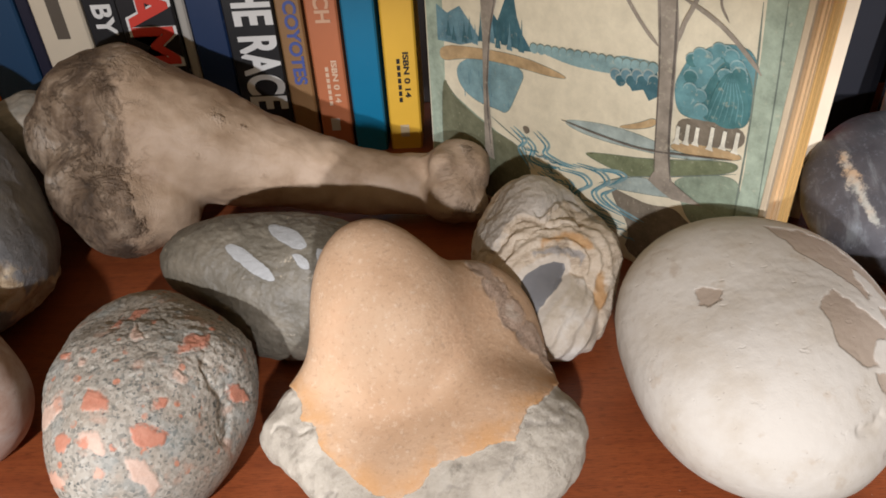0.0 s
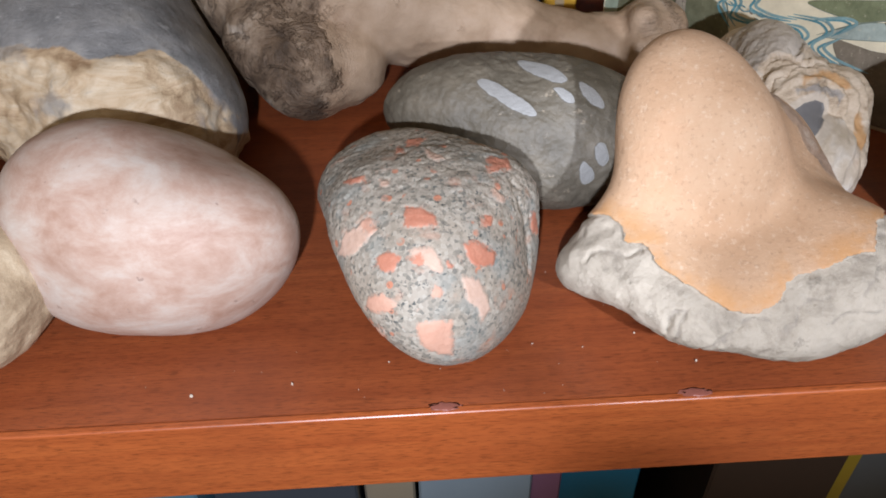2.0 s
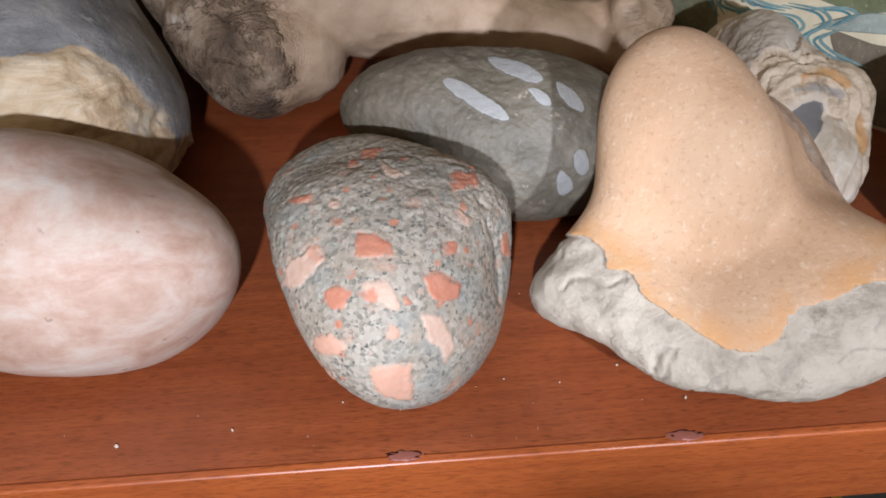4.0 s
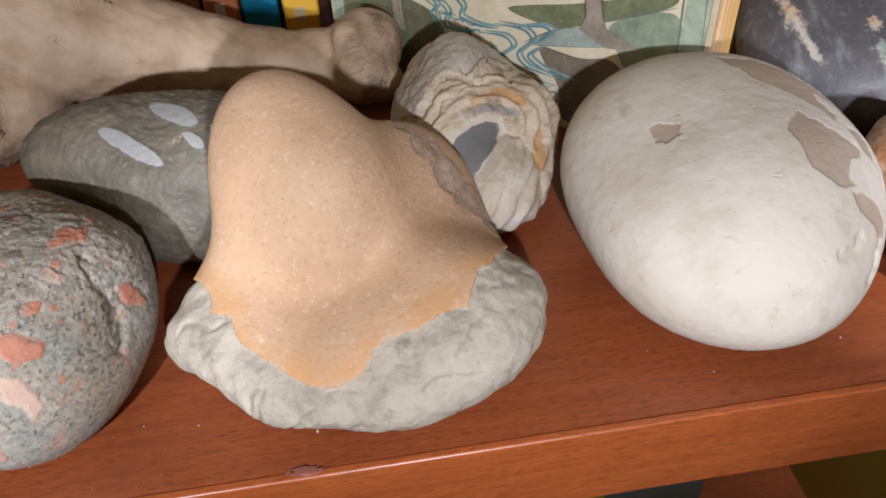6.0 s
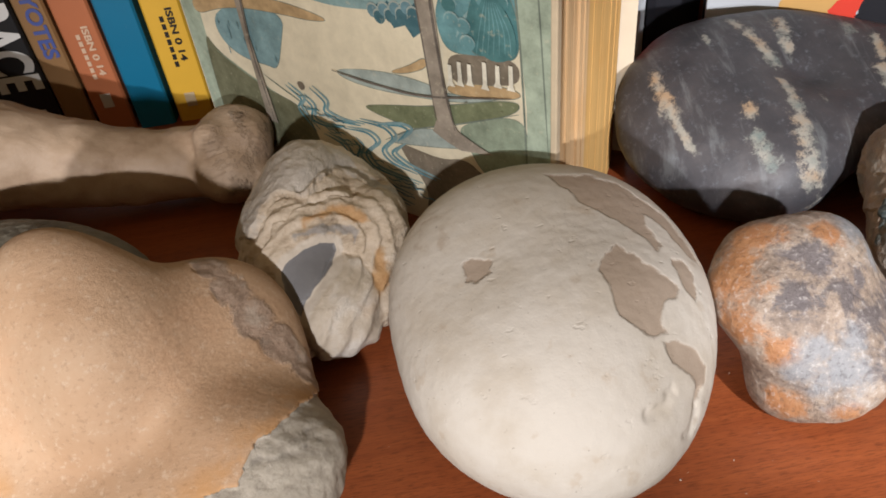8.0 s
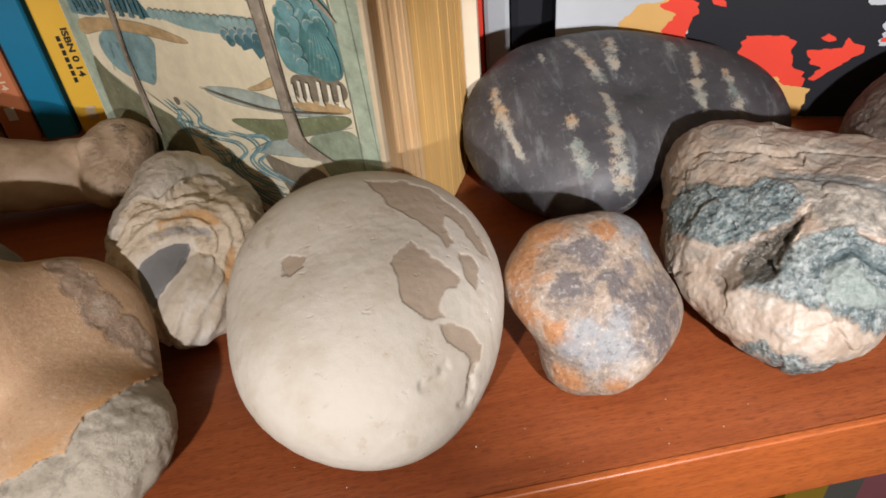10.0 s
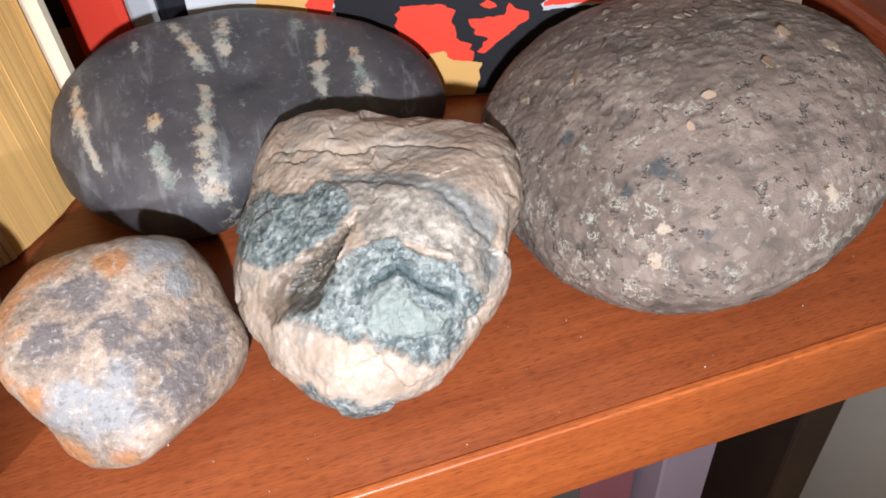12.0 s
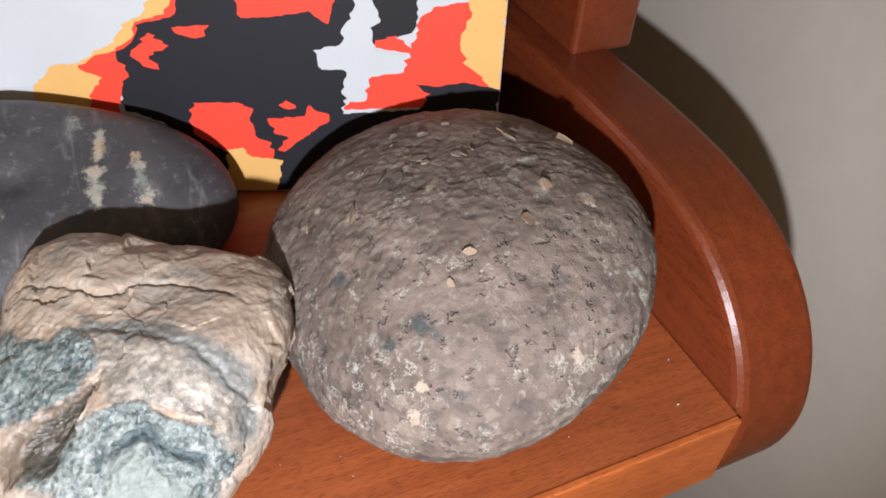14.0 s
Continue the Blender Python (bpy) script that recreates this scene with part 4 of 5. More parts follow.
def lens():
    s = Stone((-0.0781, 0.1149, 0.0264), (0.0444, 0.0281, 0.027), (0.0, 1.2, -2.3), 5.6,
    [-0.06, 0.074, 0.001, -0.019, -0.026, 0.077, 0.093, 0.024, -0.024, -0.057, 0.046, -0.106, 0.04, -0.001, 0.228, -0.029, 0.006, -0.06, 0.299, -0.41, -0.02, 0.144, -0.013, -0.052, 0.186, -0.04, -0.03, -0.092], grid=120)
    s.r = s.r * (1 + 0.10 * np.clip(s.dirs @ np.array((0.95, -0.2, 0.2)), 0, 1) ** 3)
    eyes = [[(-15.3, 29.9), (-9.7, 30.7), (2.2, 22.1), (7.9, 15.2), (4.3, 14.1), (-5.1, 19.7)], [(1.7, 38.7), (10.1, 37.4), (18.1, 30.8), (19.1, 26.3), (11.9, 27.6), (3.6, 33.5)], [(12.5, 25.4), (17, 24.7), (21, 19.3), (19, 17.5), (14.7, 21.4)]]
    eyes += [[(21.2, 27.4), (26.7, 25.4), (31.6, 18.6), (30.3, 15.7), (23.8, 19.3)], [(26.2, 4.1), (30, 4.9), (32.8, -0.2), (30.7, -4.4), (27.4, -1.9)], [(20.9, -2.6), (23.6, -0.9), (28, -6.1), (26.4, -8.5), (22.7, -9.3)]]
    s.layers["lens"] = s.inside([rounded(k) for k in eyes], 0.5, 150) / 4.0
    s.r = s.r + 0.0003 * ramp01(s.layers["lens"], -0.08, 0.08)
    away = np.clip(-s.layers["lens"] * 3, 0, 1)
    s.relief(0.0007, 80, 4, 3.2, away).relief(0.0004, 260, 3, 1.2, away)
    m = Mat("grey_chert", 0.55)
    base = m.ramp(m.noise(60, 6, 0.65), (0.3, (0.080, 0.068, 0.048)), (0.5, (0.125, 0.107, 0.078)), (0.7, (0.185, 0.157, 0.115)))
    base = m.mix(m.math("MULTIPLY", m.step(m.noise(200, 5, 0.7), 0.62, 0.7), 0.5), base, (0.40, 0.33, 0.24))
    f = m.step(m.math("ADD", m.attr("lens"), m.math("MULTIPLY", m.math("SUBTRACT", m.noise(400, 3), 0.5), 0.25)), -0.02, 0.06)
    c = m.mix(f, base, m.mix(m.noise(200, 3), (0.25, 0.245, 0.235), (0.32, 0.315, 0.30)))
    h = m.math("SUBTRACT", m.noise(300, 5, 0.7), m.math("MULTIPLY", f, 0.5))
    s.build("grey_pebble", m.finish(c, h, 0.6, 0.0011), "olive-grey chert pebble inset with smooth pale grey lenses")


def cone():
    s = Stone((-0.0209, 0.0459, 0.0256), (0.0436, 0.0477, 0.0312), (19.3, 19.1, -25.2), 11.0,
    [0.205, 0.079, 0.105, -0.006, 0.373, -0.118, -0.037, 0.026, -0.083, 0.314, -0.161, -0.129, -0.07, -0.303, -0.008, -0.103, -0.338, -0.344, 0.105, -0.151, 0.202, -0.046, -0.254, -0.132, 0.007, -0.096, 0.294, 0.01, 0.218, 0.045, -0.055, 0.298, 0.012, -0.01, 0.118, -0.141, 0.106, 0.166, -0.003, 0.071, 0.253, -0.072, 0.071, -0.01, -0.015, -0.153, -0.009, 0.005, 0.245, 0.045, -0.362, -0.018, -0.114, -0.568, -0.024, -0.121, -0.016, -0.032, -0.104, -0.024, -0.075, -0.057, -0.097, -0.117], grid=150)
    p = s.points()
    seam = [(-37.2, 24.8), (-32.6, 19.3), (-33.8, 14.9), (-27, 12.5), (-25.8, 6.4), (-22.9, 3.9), (-17.3, -0.4), (-11.9, -5.1), (-7.2, -8.1), (-2.3, -9.2), (3.7, -7.2), (6.8, -5.8), (9.5, -1.2), (13.6, 1.9), (21.1, 3.1), (26.6, 6), (30.5, 7.3), (34.9, 7), (36.5, 11.3), (39, 15.5), (42.9, 17.5)]
    sdf = s.inside([seam + [(50, 22), (64, 26), (72, 0), (50, -34), (0, -44), (-40, -28), (-62, 5), (-62, 30)]], 1.0, 200)
    rind = np.where(sdf > -29.9, sdf, 17.0 - p[:, 2] * 1000) / 10
    grooves = [[(-13.9, -18.4), (-8.3, -16), (-2.9, -13.1), (4.3, -13.7)], [(-26.2, -11), (-23.8, -6.7), (-19.4, -8.5), (-23.5, -14.1)], [(41.7, 10.3), (48.9, 12.7), (54.1, 13.8)], [(-44.4, 10), (-38.8, 11.7), (-28.8, 9.7)], [(7, -15.1), (11.8, -11.4), (13.8, -7.4), (19.8, -5.3)], [(28.7, -3.7), (33.4, -1.5), (38.7, 3.6)], [(21.7, -12.8), (28, -9.5), (35.5, -7.5)]]
    groove = s.along(grooves, 3.0, 110)
    rough = np.clip(rind * 4, 0, 1)
    shard = s.near([(0.0060, 0.0830, 0.0540, 0.0068), (0.0120, 0.0760, 0.0505, 0.0072), (0.0170, 0.0690, 0.0440, 0.0078), (0.0235, 0.0640, 0.0360, 0.0078), (0.0290, 0.0600, 0.0280, 0.0080)])
    s.layers["rind"], s.layers["shard"] = rind, shard
    sh = np.clip(shard * 3, 0, 1)
    s.layers["groove"] = groove
    s.r = s.r - 0.0017 * ramp01(rind, -0.01, 0.06) * np.exp(-np.clip(rind, 0, 9) / 0.5) - 0.0010 * np.exp(-(groove / 0.9) ** 2)
    lump = rough_noise(p, 75, 3, 5.5)
    s.r = s.r - 0.0019 * np.clip(0.25 - lump, 0, 0.9) * np.clip(rind * 2.5, 0, 1) * np.clip((p[:, 2] - 0.018) / 0.008, 0.15, 1)
    s.relief(0.0014, 60, 4, 2.5, sh).relief(0.0006, 180, 3, 1.1, np.maximum(rough, sh)).relief(0.0005, 30, 3, 9.1)
    m = Mat("sandstone_concretion", 0.7, spec=0.3)
    wob = m.math("MULTIPLY", m.math("SUBTRACT", m.noise(240, 5, 0.7), 0.5), 0.35)
    f = m.step(m.math("ADD", m.attr("rind"), wob), -0.02, 0.03)
    fs = m.step(m.math("ADD", m.attr("shard"), m.math("MULTIPLY", wob, 3.0)), 0.0, 0.3)
    core = m.ramp(m.noise(35, 5), (0.3, (0.42, 0.26, 0.15)), (0.5, (0.475, 0.31, 0.19)), (0.7, (0.52, 0.365, 0.24)))
    core = m.mix(m.math("MULTIPLY", m.step(m.noise(420, 4, 0.7), 0.54, 0.70), 0.45), core, (0.60, 0.47, 0.35))
    core = m.mix(m.math("MULTIPLY", m.step(m.noise(650, 3), 0.56, 0.68), 0.35), core, (0.27, 0.16, 0.09))
    rust = m.step(m.attr("rind"), -1.0, -0.05)
    pocks = m.math("MULTIPLY", m.step(m.cells(330), 0.22, 0.12), m.step(m.noise(90, 2), 0.48, 0.58))
    core = m.mix(m.math("MULTIPLY", pocks, 0.3), core, (0.62, 0.50, 0.38))
    core = m.mix(m.math("MULTIPLY", m.step(m.noise(17, 4, 0.6), 0.48, 0.62), 0.35), core, (0.50, 0.26, 0.13))
    core = m.mix(m.math("MULTIPLY", rust, m.math("MULTIPLY", m.step(m.noise(110, 4), 0.35, 0.6), 0.55)), core, (0.50, 0.24, 0.07))
    grey = m.ramp(m.noise(90, 6, 0.7, dist=0.4), (0.24, (0.20, 0.17, 0.135)), (0.36, (0.33, 0.285, 0.225)), (0.48, (0.425, 0.37, 0.295)), (0.72, (0.50, 0.44, 0.355)))
    grey = m.mix(m.math("MULTIPLY", m.step(m.noise(500, 4, 0.75), 0.54, 0.68), 0.2), grey, (0.52, 0.48, 0.41))
    grey = m.mix(m.math("MULTIPLY", m.step(m.noise(160, 5, 0.7), 0.42, 0.32), 0.5), grey, (0.17, 0.15, 0.12))
    grey = m.mix(m.math("MULTIPLY", m.step(m.math("ADD", m.attr("groove"), m.math("MULTIPLY", m.math("SUBTRACT", m.noise(200, 5, 0.7), 0.5), 3.0)), 0.9, 0.0), 0.4), grey, (0.18, 0.16, 0.14))
    shc = m.ramp(m.noise(110, 6, 0.7), (0.3, (0.16, 0.12, 0.09)), (0.5, (0.36, 0.25, 0.18)), (0.7, (0.48, 0.40, 0.32)))
    c = m.mix(f, m.mix(m.math("MULTIPLY", fs, 0.9), core, shc), grey)
    any_rough = m.math("MAXIMUM", f, fs)
    h = m.math("MULTIPLY", m.noise(260, 7, 0.78), m.math("MULTIPLY_ADD", any_rough, 0.62, 0.38))
    s.build("cone_concretion", m.finish(c, h, 0.9, 0.0014), "cone-shaped orange sandstone concretion with a broken grey rim", "concretion")


def ledge_stones():
    m = Mat("tan_pebble", 0.6)
    c = m.ramp(m.noise(70, 6, 0.65), (0.3, (0.24, 0.17, 0.10)), (0.5, (0.44, 0.34, 0.22)), (0.7, (0.54, 0.45, 0.32)))
    mat = m.finish(c, m.noise(260, 5), 0.6, 0.0012)
    flat = [0.0] * 12
    Stone((-0.2660, 0.0330, 0.0300), (0.041, 0.036, 0.0305), (0, 8, 20), 2.4, flat, 48).relief(0.0022, 50, 4, 1.0).build("tan_cobble", mat, "rough tan sandstone cobble beside the pink pebble")
    m = Mat("grey_slab", 0.6)
    c = m.ramp(m.noise(60, 6, 0.65), (0.3, (0.13, 0.12, 0.10)), (0.55, (0.28, 0.25, 0.20)), (0.7, (0.40, 0.33, 0.25)))
    mat = m.finish(c, m.noise(220, 5), 0.6, 0.0012)
    Stone((-0.2180, 0.2250, 0.0330), (0.026, 0.022, 0.033), (0, -20, 20), 2.4, flat, 48).relief(0.0025, 50, 4, 5.0).build("grey_chunk", mat, "grey-brown stone chunk wedged behind the bone")


def bone():
    """A limb bone: knobs and a tapering shaft grown into one skin."""
    knobs = [((-0.172, 0.207, 0.060), 0.0300), ((-0.160, 0.206, 0.066), 0.0270), ((-0.187, 0.203, 0.048), 0.0240), ((-0.160, 0.175, 0.026), 0.0255), ((-0.174, 0.184, 0.034), 0.0240), ((-0.147, 0.180, 0.026), 0.0230), ((-0.001, 0.196, 0.0250), 0.0170), ((0.003, 0.202, 0.0235), 0.0130), ((-0.004, 0.185, 0.0190), 0.0145), ((0.0075, 0.190, 0.0310), 0.0085), ((-0.0070, 0.1865, 0.0345), 0.0080), ((0.0060, 0.1830, 0.0140), 0.0090), ((-0.0100, 0.1800, 0.0250), 0.0070)]
    shaft = [((-0.150, 0.203, 0.052), 0.0330), ((-0.128, 0.201, 0.045), 0.0300), ((-0.105, 0.199, 0.037), 0.0250), ((-0.080, 0.198, 0.029), 0.0205), ((-0.055, 0.197, 0.0225), 0.0175), ((-0.030, 0.197, 0.0185), 0.0160), ((-0.012, 0.197, 0.0175), 0.0160)]
    for (a, ra), (b, rb) in zip(shaft, shaft[1:]):
        for k in range(6):
            w = k / 6
            knobs.append((tuple(np.array(a) * (1 - w) + np.array(b) * w), ra * (1 - w) + rb * w))
    bm = bmesh.new()
    for c, r in knobs:
        c = (c[0], c[1], max(c[2], r + 0.0005))
        bmesh.ops.create_icosphere(bm, subdivisions=3, radius=r, matrix=Matrix.Translation((c[0] + 0.08, c[1] - 0.197, c[2])))
    m = Mat("old_bone", 0.58, spec=0.35)
    sep = m.node("ShaderNodeSeparateXYZ", Vector=m.co).outputs
    ends = m.math("MAXIMUM", m.step(sep[0], -0.052, -0.092), m.math("MULTIPLY", m.step(sep[0], 0.062, 0.078), 0.28))
    n1 = m.noise(40, 6, 0.65)
    shaftc = m.ramp(n1, (0.3, (0.28, 0.185, 0.115)), (0.45, (0.375, 0.265, 0.175)), (0.6, (0.42, 0.305, 0.21)), (0.75, (0.47, 0.355, 0.255)))
    endc = m.ramp(m.noise(42, 6, 0.62, dist=0.3), (0.36, (0.065, 0.043, 0.027)), (0.46, (0.15, 0.10, 0.063)), (0.57, (0.27, 0.195, 0.13)), (0.70, (0.45, 0.38, 0.31)))
    f = m.step(m.math("ADD", ends, m.math("MULTIPLY", m.math("SUBTRACT", m.noise(48, 5), 0.5), 1.8)), 0.25, 0.6)
    cracks = m.math("MULTIPLY", m.step(m.math("ABSOLUTE", m.math("SUBTRACT", m.noise(38, 6, 0.7, dist=0.8), 0.5)), 0.02, 0.0), ends)
    c = m.mix(m.math("MULTIPLY", cracks, 0.35), m.mix(f, shaftc, endc), (0.10, 0.065, 0.04))
    folds = m.noise(6, 6, 0.65, m.stretch(10, 16, 9, (0.2, 0.5, 0.3)), 1.4)
    c = m.mix(m.math("MULTIPLY", m.math("MULTIPLY", m.step(folds, 0.46, 0.36), ends), 0.55), c, (0.075, 0.05, 0.033))
    h = m.math("SUBTRACT", m.math("MULTIPLY", m.math("ADD", m.noise(150, 6, 0.7), m.math("MULTIPLY", folds, 2.5)), m.math("MULTIPLY_ADD", m.math("MAXIMUM", f, ends), 0.85, 0.15)), m.math("MULTIPLY", cracks, 0.6))
    ob = part("limb_bone", bm, m.finish(c, h, 0.8, 0.0018), smooth=True)
    ob.location = (-0.08, 0.197, 0)
    re = ob.modifiers.new("skin", "REMESH")
    re.mode, re.voxel_size, re.use_smooth_shade = "VOXEL", 0.0016, True
    sm = ob.modifiers.new("soften", "SMOOTH")
    sm.factor, sm.iterations = 0.5, 14
    tex = bpy.data.textures.new("bone_lumps", "CLOUDS")
    tex.noise_scale, tex.noise_depth = 0.018, 4
    di = ob.modifiers.new("lumps", "DISPLACE")
    di.texture, di.strength, di.mid_level = tex, 0.0045, 0.5
    tagged(ob, "old weathered beige limb bone with brown stained ends", "bone")


# ---- books ----
PAPER = plain("old_paper", (0.62, 0.47, 0.27), 0.85, grain=300, amount=0.15)
CREAM_PAPER = plain("cream_paper", (0.66, 0.57, 0.42), 0.85, grain=300, amount=0.1)


def scuffed(name, color, rough=0.42):
    m = Mat(name, rough)
    wear = m.step(m.noise(160, 6, 0.75), 0.64, 0.74)
    c = m.mix(m.math("MULTIPLY", wear, 0.35), m.mix(m.noise(30, 3), tuple(v * 0.8 for v in color), color), tuple(min(1, v * 0.5 + 0.25) for v in color))
    return m.finish(c, m.noise(400, 3), 0.08, 0.0003)


def lettering(words, height, material, parent, at, squeeze=1.0, lift=0.0004):
    """Words that run down a spine, in the built-in font, as a mesh."""
    cu = bpy.data.curves.new("lettering", "FONT")
    cu.body, cu.size, cu.extrude, cu.align_x, cu.align_y = words, height / 0.7, 0.0001, "LEFT", "CENTER"
    cu.offset = height * 0.045
    tmp = bpy.data.objects.new("lettering", cu)
    me = bpy.data.meshes.new_from_object(tmp)
    bpy.data.objects.remove(tmp)
    me.materials.append(material)
    ob = new("lettering", me)
    ob.parent = parent
    x, z = at
    ob.matrix_basis = Matrix(((0, 1, 0, x), (0, 0, -1, -lift), (-squeeze, 0, 0, z), (0, 0, 0, 1)))
    return ob


def spine_book(x0, x1, y, height, color, label, words=(), bars=(), band=None):
    """A paperback seen by its spine: cover, page block, printed words, bars and mark."""
    x0, x1, y = x0 * 0.957, x1 * 0.957, y - 0.018
    w, depth = x1 - x0, 0.322 - y
    book = tagged(new("paperback"), label, "book", "books in a row")
    book.location = ((x0 + x1) / 2, y, 0)
    cov = scuffed("cover_" + label.split()[0], color)
    bm = prism_bm([(-w / 2, depth), (-w / 2, 0.0012), (-w / 2 + 0.001, 0.0), (w / 2 - 0.001, 0.0), (w / 2, 0.0012), (w / 2, depth), (w / 2 - 0.0006, depth), (w / 2 - 0.0006, 0.0018), (-w / 2 + 0.0006, 0.0018), (-w / 2 + 0.0006, depth)], 0.0, height, "z")
    part("cover", bm, cov, book)
    part("page_block", box_bm(-w / 2 + 0.0008, 0.002, 0.0008, w / 2 - 0.0008, depth - 0.002, height - 0.0015), CREAM_PAPER, book)
    for text, size, col, off, top, squeeze in words:
        lettering(text, size, scuffed("ink_" + text.split()[0].lower(), col), book, (off, top + 0.005), squeeze, 0.0009 if col[0] > 0.6 > col[0] - 0.1 and col[1] < 0.1 else 0.0004)
    for bx0, bz0, bx1, bz1, col in bars:
        part("printed_bar", box_bm(bx0, -0.00045, bz0, bx1, 0.0004, bz1), scuffed("ink_bar", col), book)
    if band:
        part("spine_band", box_bm(-w / 2 + 0.0012, -0.0003, band[0], w / 2 - 0.0012, 0.0004, band[1]), scuffed("band", band[2]), book)
    return book


def row_of_books():
    ink, white = (0.015, 0.013, 0.012), (0.72, 0.70, 0.66)
    dashes = lambda x, z0, z1, col, n=2: [(x - 0.0032 + 0.0040 * k, z0 + (z1 - z0) * j / 7, x - 0.0014 + 0.0040 * k, z0 + (z1 - z0) * (j + 0.72) / 7, col) for k in range(n) for j in range(7)]
    spine_book(-0.330, -0.290, 0.286, 0.178, (0.28, 0.07, 0.03), "worn red-brown paperback spine")
    spine_book(-0.289, -0.2415, 0.286, 0.180, (0.012, 0.045, 0.10), "dark blue paperback with an orange mark", bars=[(-0.014, 0.03, -0.004, 0.06, (0.5, 0.12, 0.03))])
    spine_book(-0.241, -0.2335, 0.287, 0.172, (0.012, 0.012, 0.028), "thin navy paperback spine")
    spine_book(-0.233, -0.205, 0.286, 0.176, (0.60, 0.51, 0.38), "cream paperback with printed capitals", bars=[(-0.004, 0.075, 0.003, 0.125, (0.10, 0.08, 0.06))])
    spine_book(-0.2045, -0.185, 0.287, 0.175, (0.012, 0.011, 0.012), "black paperback with white lettering", [("BY", 0.0100, white, 0.0, 0.0880, 1.0)])
    spine_book(-0.1845, -0.1535, 0.284, 0.178, (0.014, 0.012, 0.013), "black thriller paperback with jagged red lettering", [("AM", 0.0240, white, 0.0, 0.0985, 0.95), ("AM", 0.0210, (0.62, 0.05, 0.03), 0.0002, 0.0965, 1.0)])
    spine_book(-0.153, -0.1475, 0.286, 0.174, (0.40, 0.37, 0.32), "thin worn grey-white booklet")
    spine_book(-0.147, -0.1275, 0.286, 0.176, (0.012, 0.03, 0.085), "plain dark navy paperback spine")
    spine_book(-0.127, -0.0985, 0.284, 0.178, (0.012, 0.011, 0.011), "black paperback with large white title", [("THE RACE", 0.0195, white, 0.001, 0.106, 0.64)], [(-0.006, 0.012, 0.008, 0.018, (0.5, 0.47, 0.42))])
    spine_book(-0.098, -0.0835, 0.285, 0.174, (0.28, 0.15, 0.06), "brown paperback with blue lettering", [("THE COYOTES", 0.0066, (0.07, 0.10, 0.30), 0.0005, 0.1080, 1.12)])
    spine_book(-0.0815, -0.0635, 0.284, 0.172, (0.47, 0.15, 0.06), "orange paperback with pale print", [("CH", 0.0075, (0.62, 0.36, 0.22), 0.0, 0.088, 1.0), ("ISBN 0 14", 0.0030, (0.66, 0.45, 0.30), 0.0028, 0.052, 1.45)], dashes(0.001, 0.030, 0.054, (0.66, 0.45, 0.30), 1) + [(-0.003, 0.014, 0.002, 0.0215, (0.60, 0.55, 0.50))])
    spine_book(-0.0615, -0.0430, 0.283, 0.175, (0.0, 0.15, 0.27), "teal blue paperback with a plain spine")
    spine_book(-0.0405, -0.0215, 0.284, 0.173, (0.74, 0.42, 0.04), "yellow paperback with small dark print", [("ISBN 0 14", 0.0030, ink, 0.0028, 0.055, 1.55)], dashes(0.001, 0.030, 0.057, ink, 1) + [(-0.003, 0.008, 0.002, 0.0155, (0.55, 0.42, 0.25))])


def flat_shapes(shapes, inks, name, parent, place, order=0.00012, jag=0.0, seed=1, wide=220.2):
    """Flat printed patches in mm on a cover: one mesh, a slot for each ink."""
    rnd = random.Random(seed)
    bm = bmesh.new()
    slots = []
    for k, (ink, outline) in enumerate(shapes):
        if ink not in slots:
            slots.append(ink)
        pts = []
        for (u0, v0), (u1, v1) in zip(outline, outline[1:] + outline[:1]):
            pts.append((u0, v0))
            steps = max(1, int(math.hypot(u1 - u0, v1 - v0) / 1.5)) if jag else 1
            for j in range(1, steps):
                w = j / steps
                pts.append((min(max(u0 + (u1 - u0) * w + min(max(rnd.gauss(0, jag), -1.7 * jag), 1.7 * jag), 0.3), wide), v0 + (v1 - v0) * w + rnd.uniform(-0.35, 0.35) * jag))
        verts = [bm.verts.new((u / 1000, -order * (k + 1), max(v, 0.6) / 1000)) for u, v in pts]
        face = bm.faces.new(verts)
        face.material_index = slots.index(ink)
        face.normal_update()
        if face.normal.y > 0:
            face.normal_flip()
    bmesh.ops.triangulate(bm, faces=bm.faces[:])
    ob = new(name, mesh_from(bm, name, False))
    for ink in slots:
        ob.data.materials.append(inks[ink])
    ob.parent = parent
    ob.matrix_basis = place
    return ob


def ribbon(points, width):
    """A curved band of that width in mm along smooth points."""
    p = np.array(points, float)
    t = np.arange(len(p))
    tt = np.linspace(0, len(p) - 1, len(p) * 5)
    q = np.stack([np.interp(tt, t, p[:, 0]), np.interp(tt, t, p[:, 1])], 1)
    for _ in range(4):
        q[1:-1] = (q[:-2] + 2 * q[1:-1] + q[2:]) / 4
    d = np.gradient(q, axis=0)
    n = np.stack([-d[:, 1], d[:, 0]], 1) / (np.linalg.norm(d, axis=1, keepdims=True) + 1e-9)
    w = width / 2 * np.clip(np.sin(np.linspace(0.15, np.pi - 0.15, len(q))) * 1.6, 0.3, 1)[:, None]
    return [tuple(v) for v in np.concatenate([q + n * w, (q - n * w)[::-1]])]


def disc(u, v, r, lean=1.0):
    return [(u + r * math.cos(a * math.tau / 14), v + r * lean * math.sin(a * math.tau / 14)) for a in range(14)]


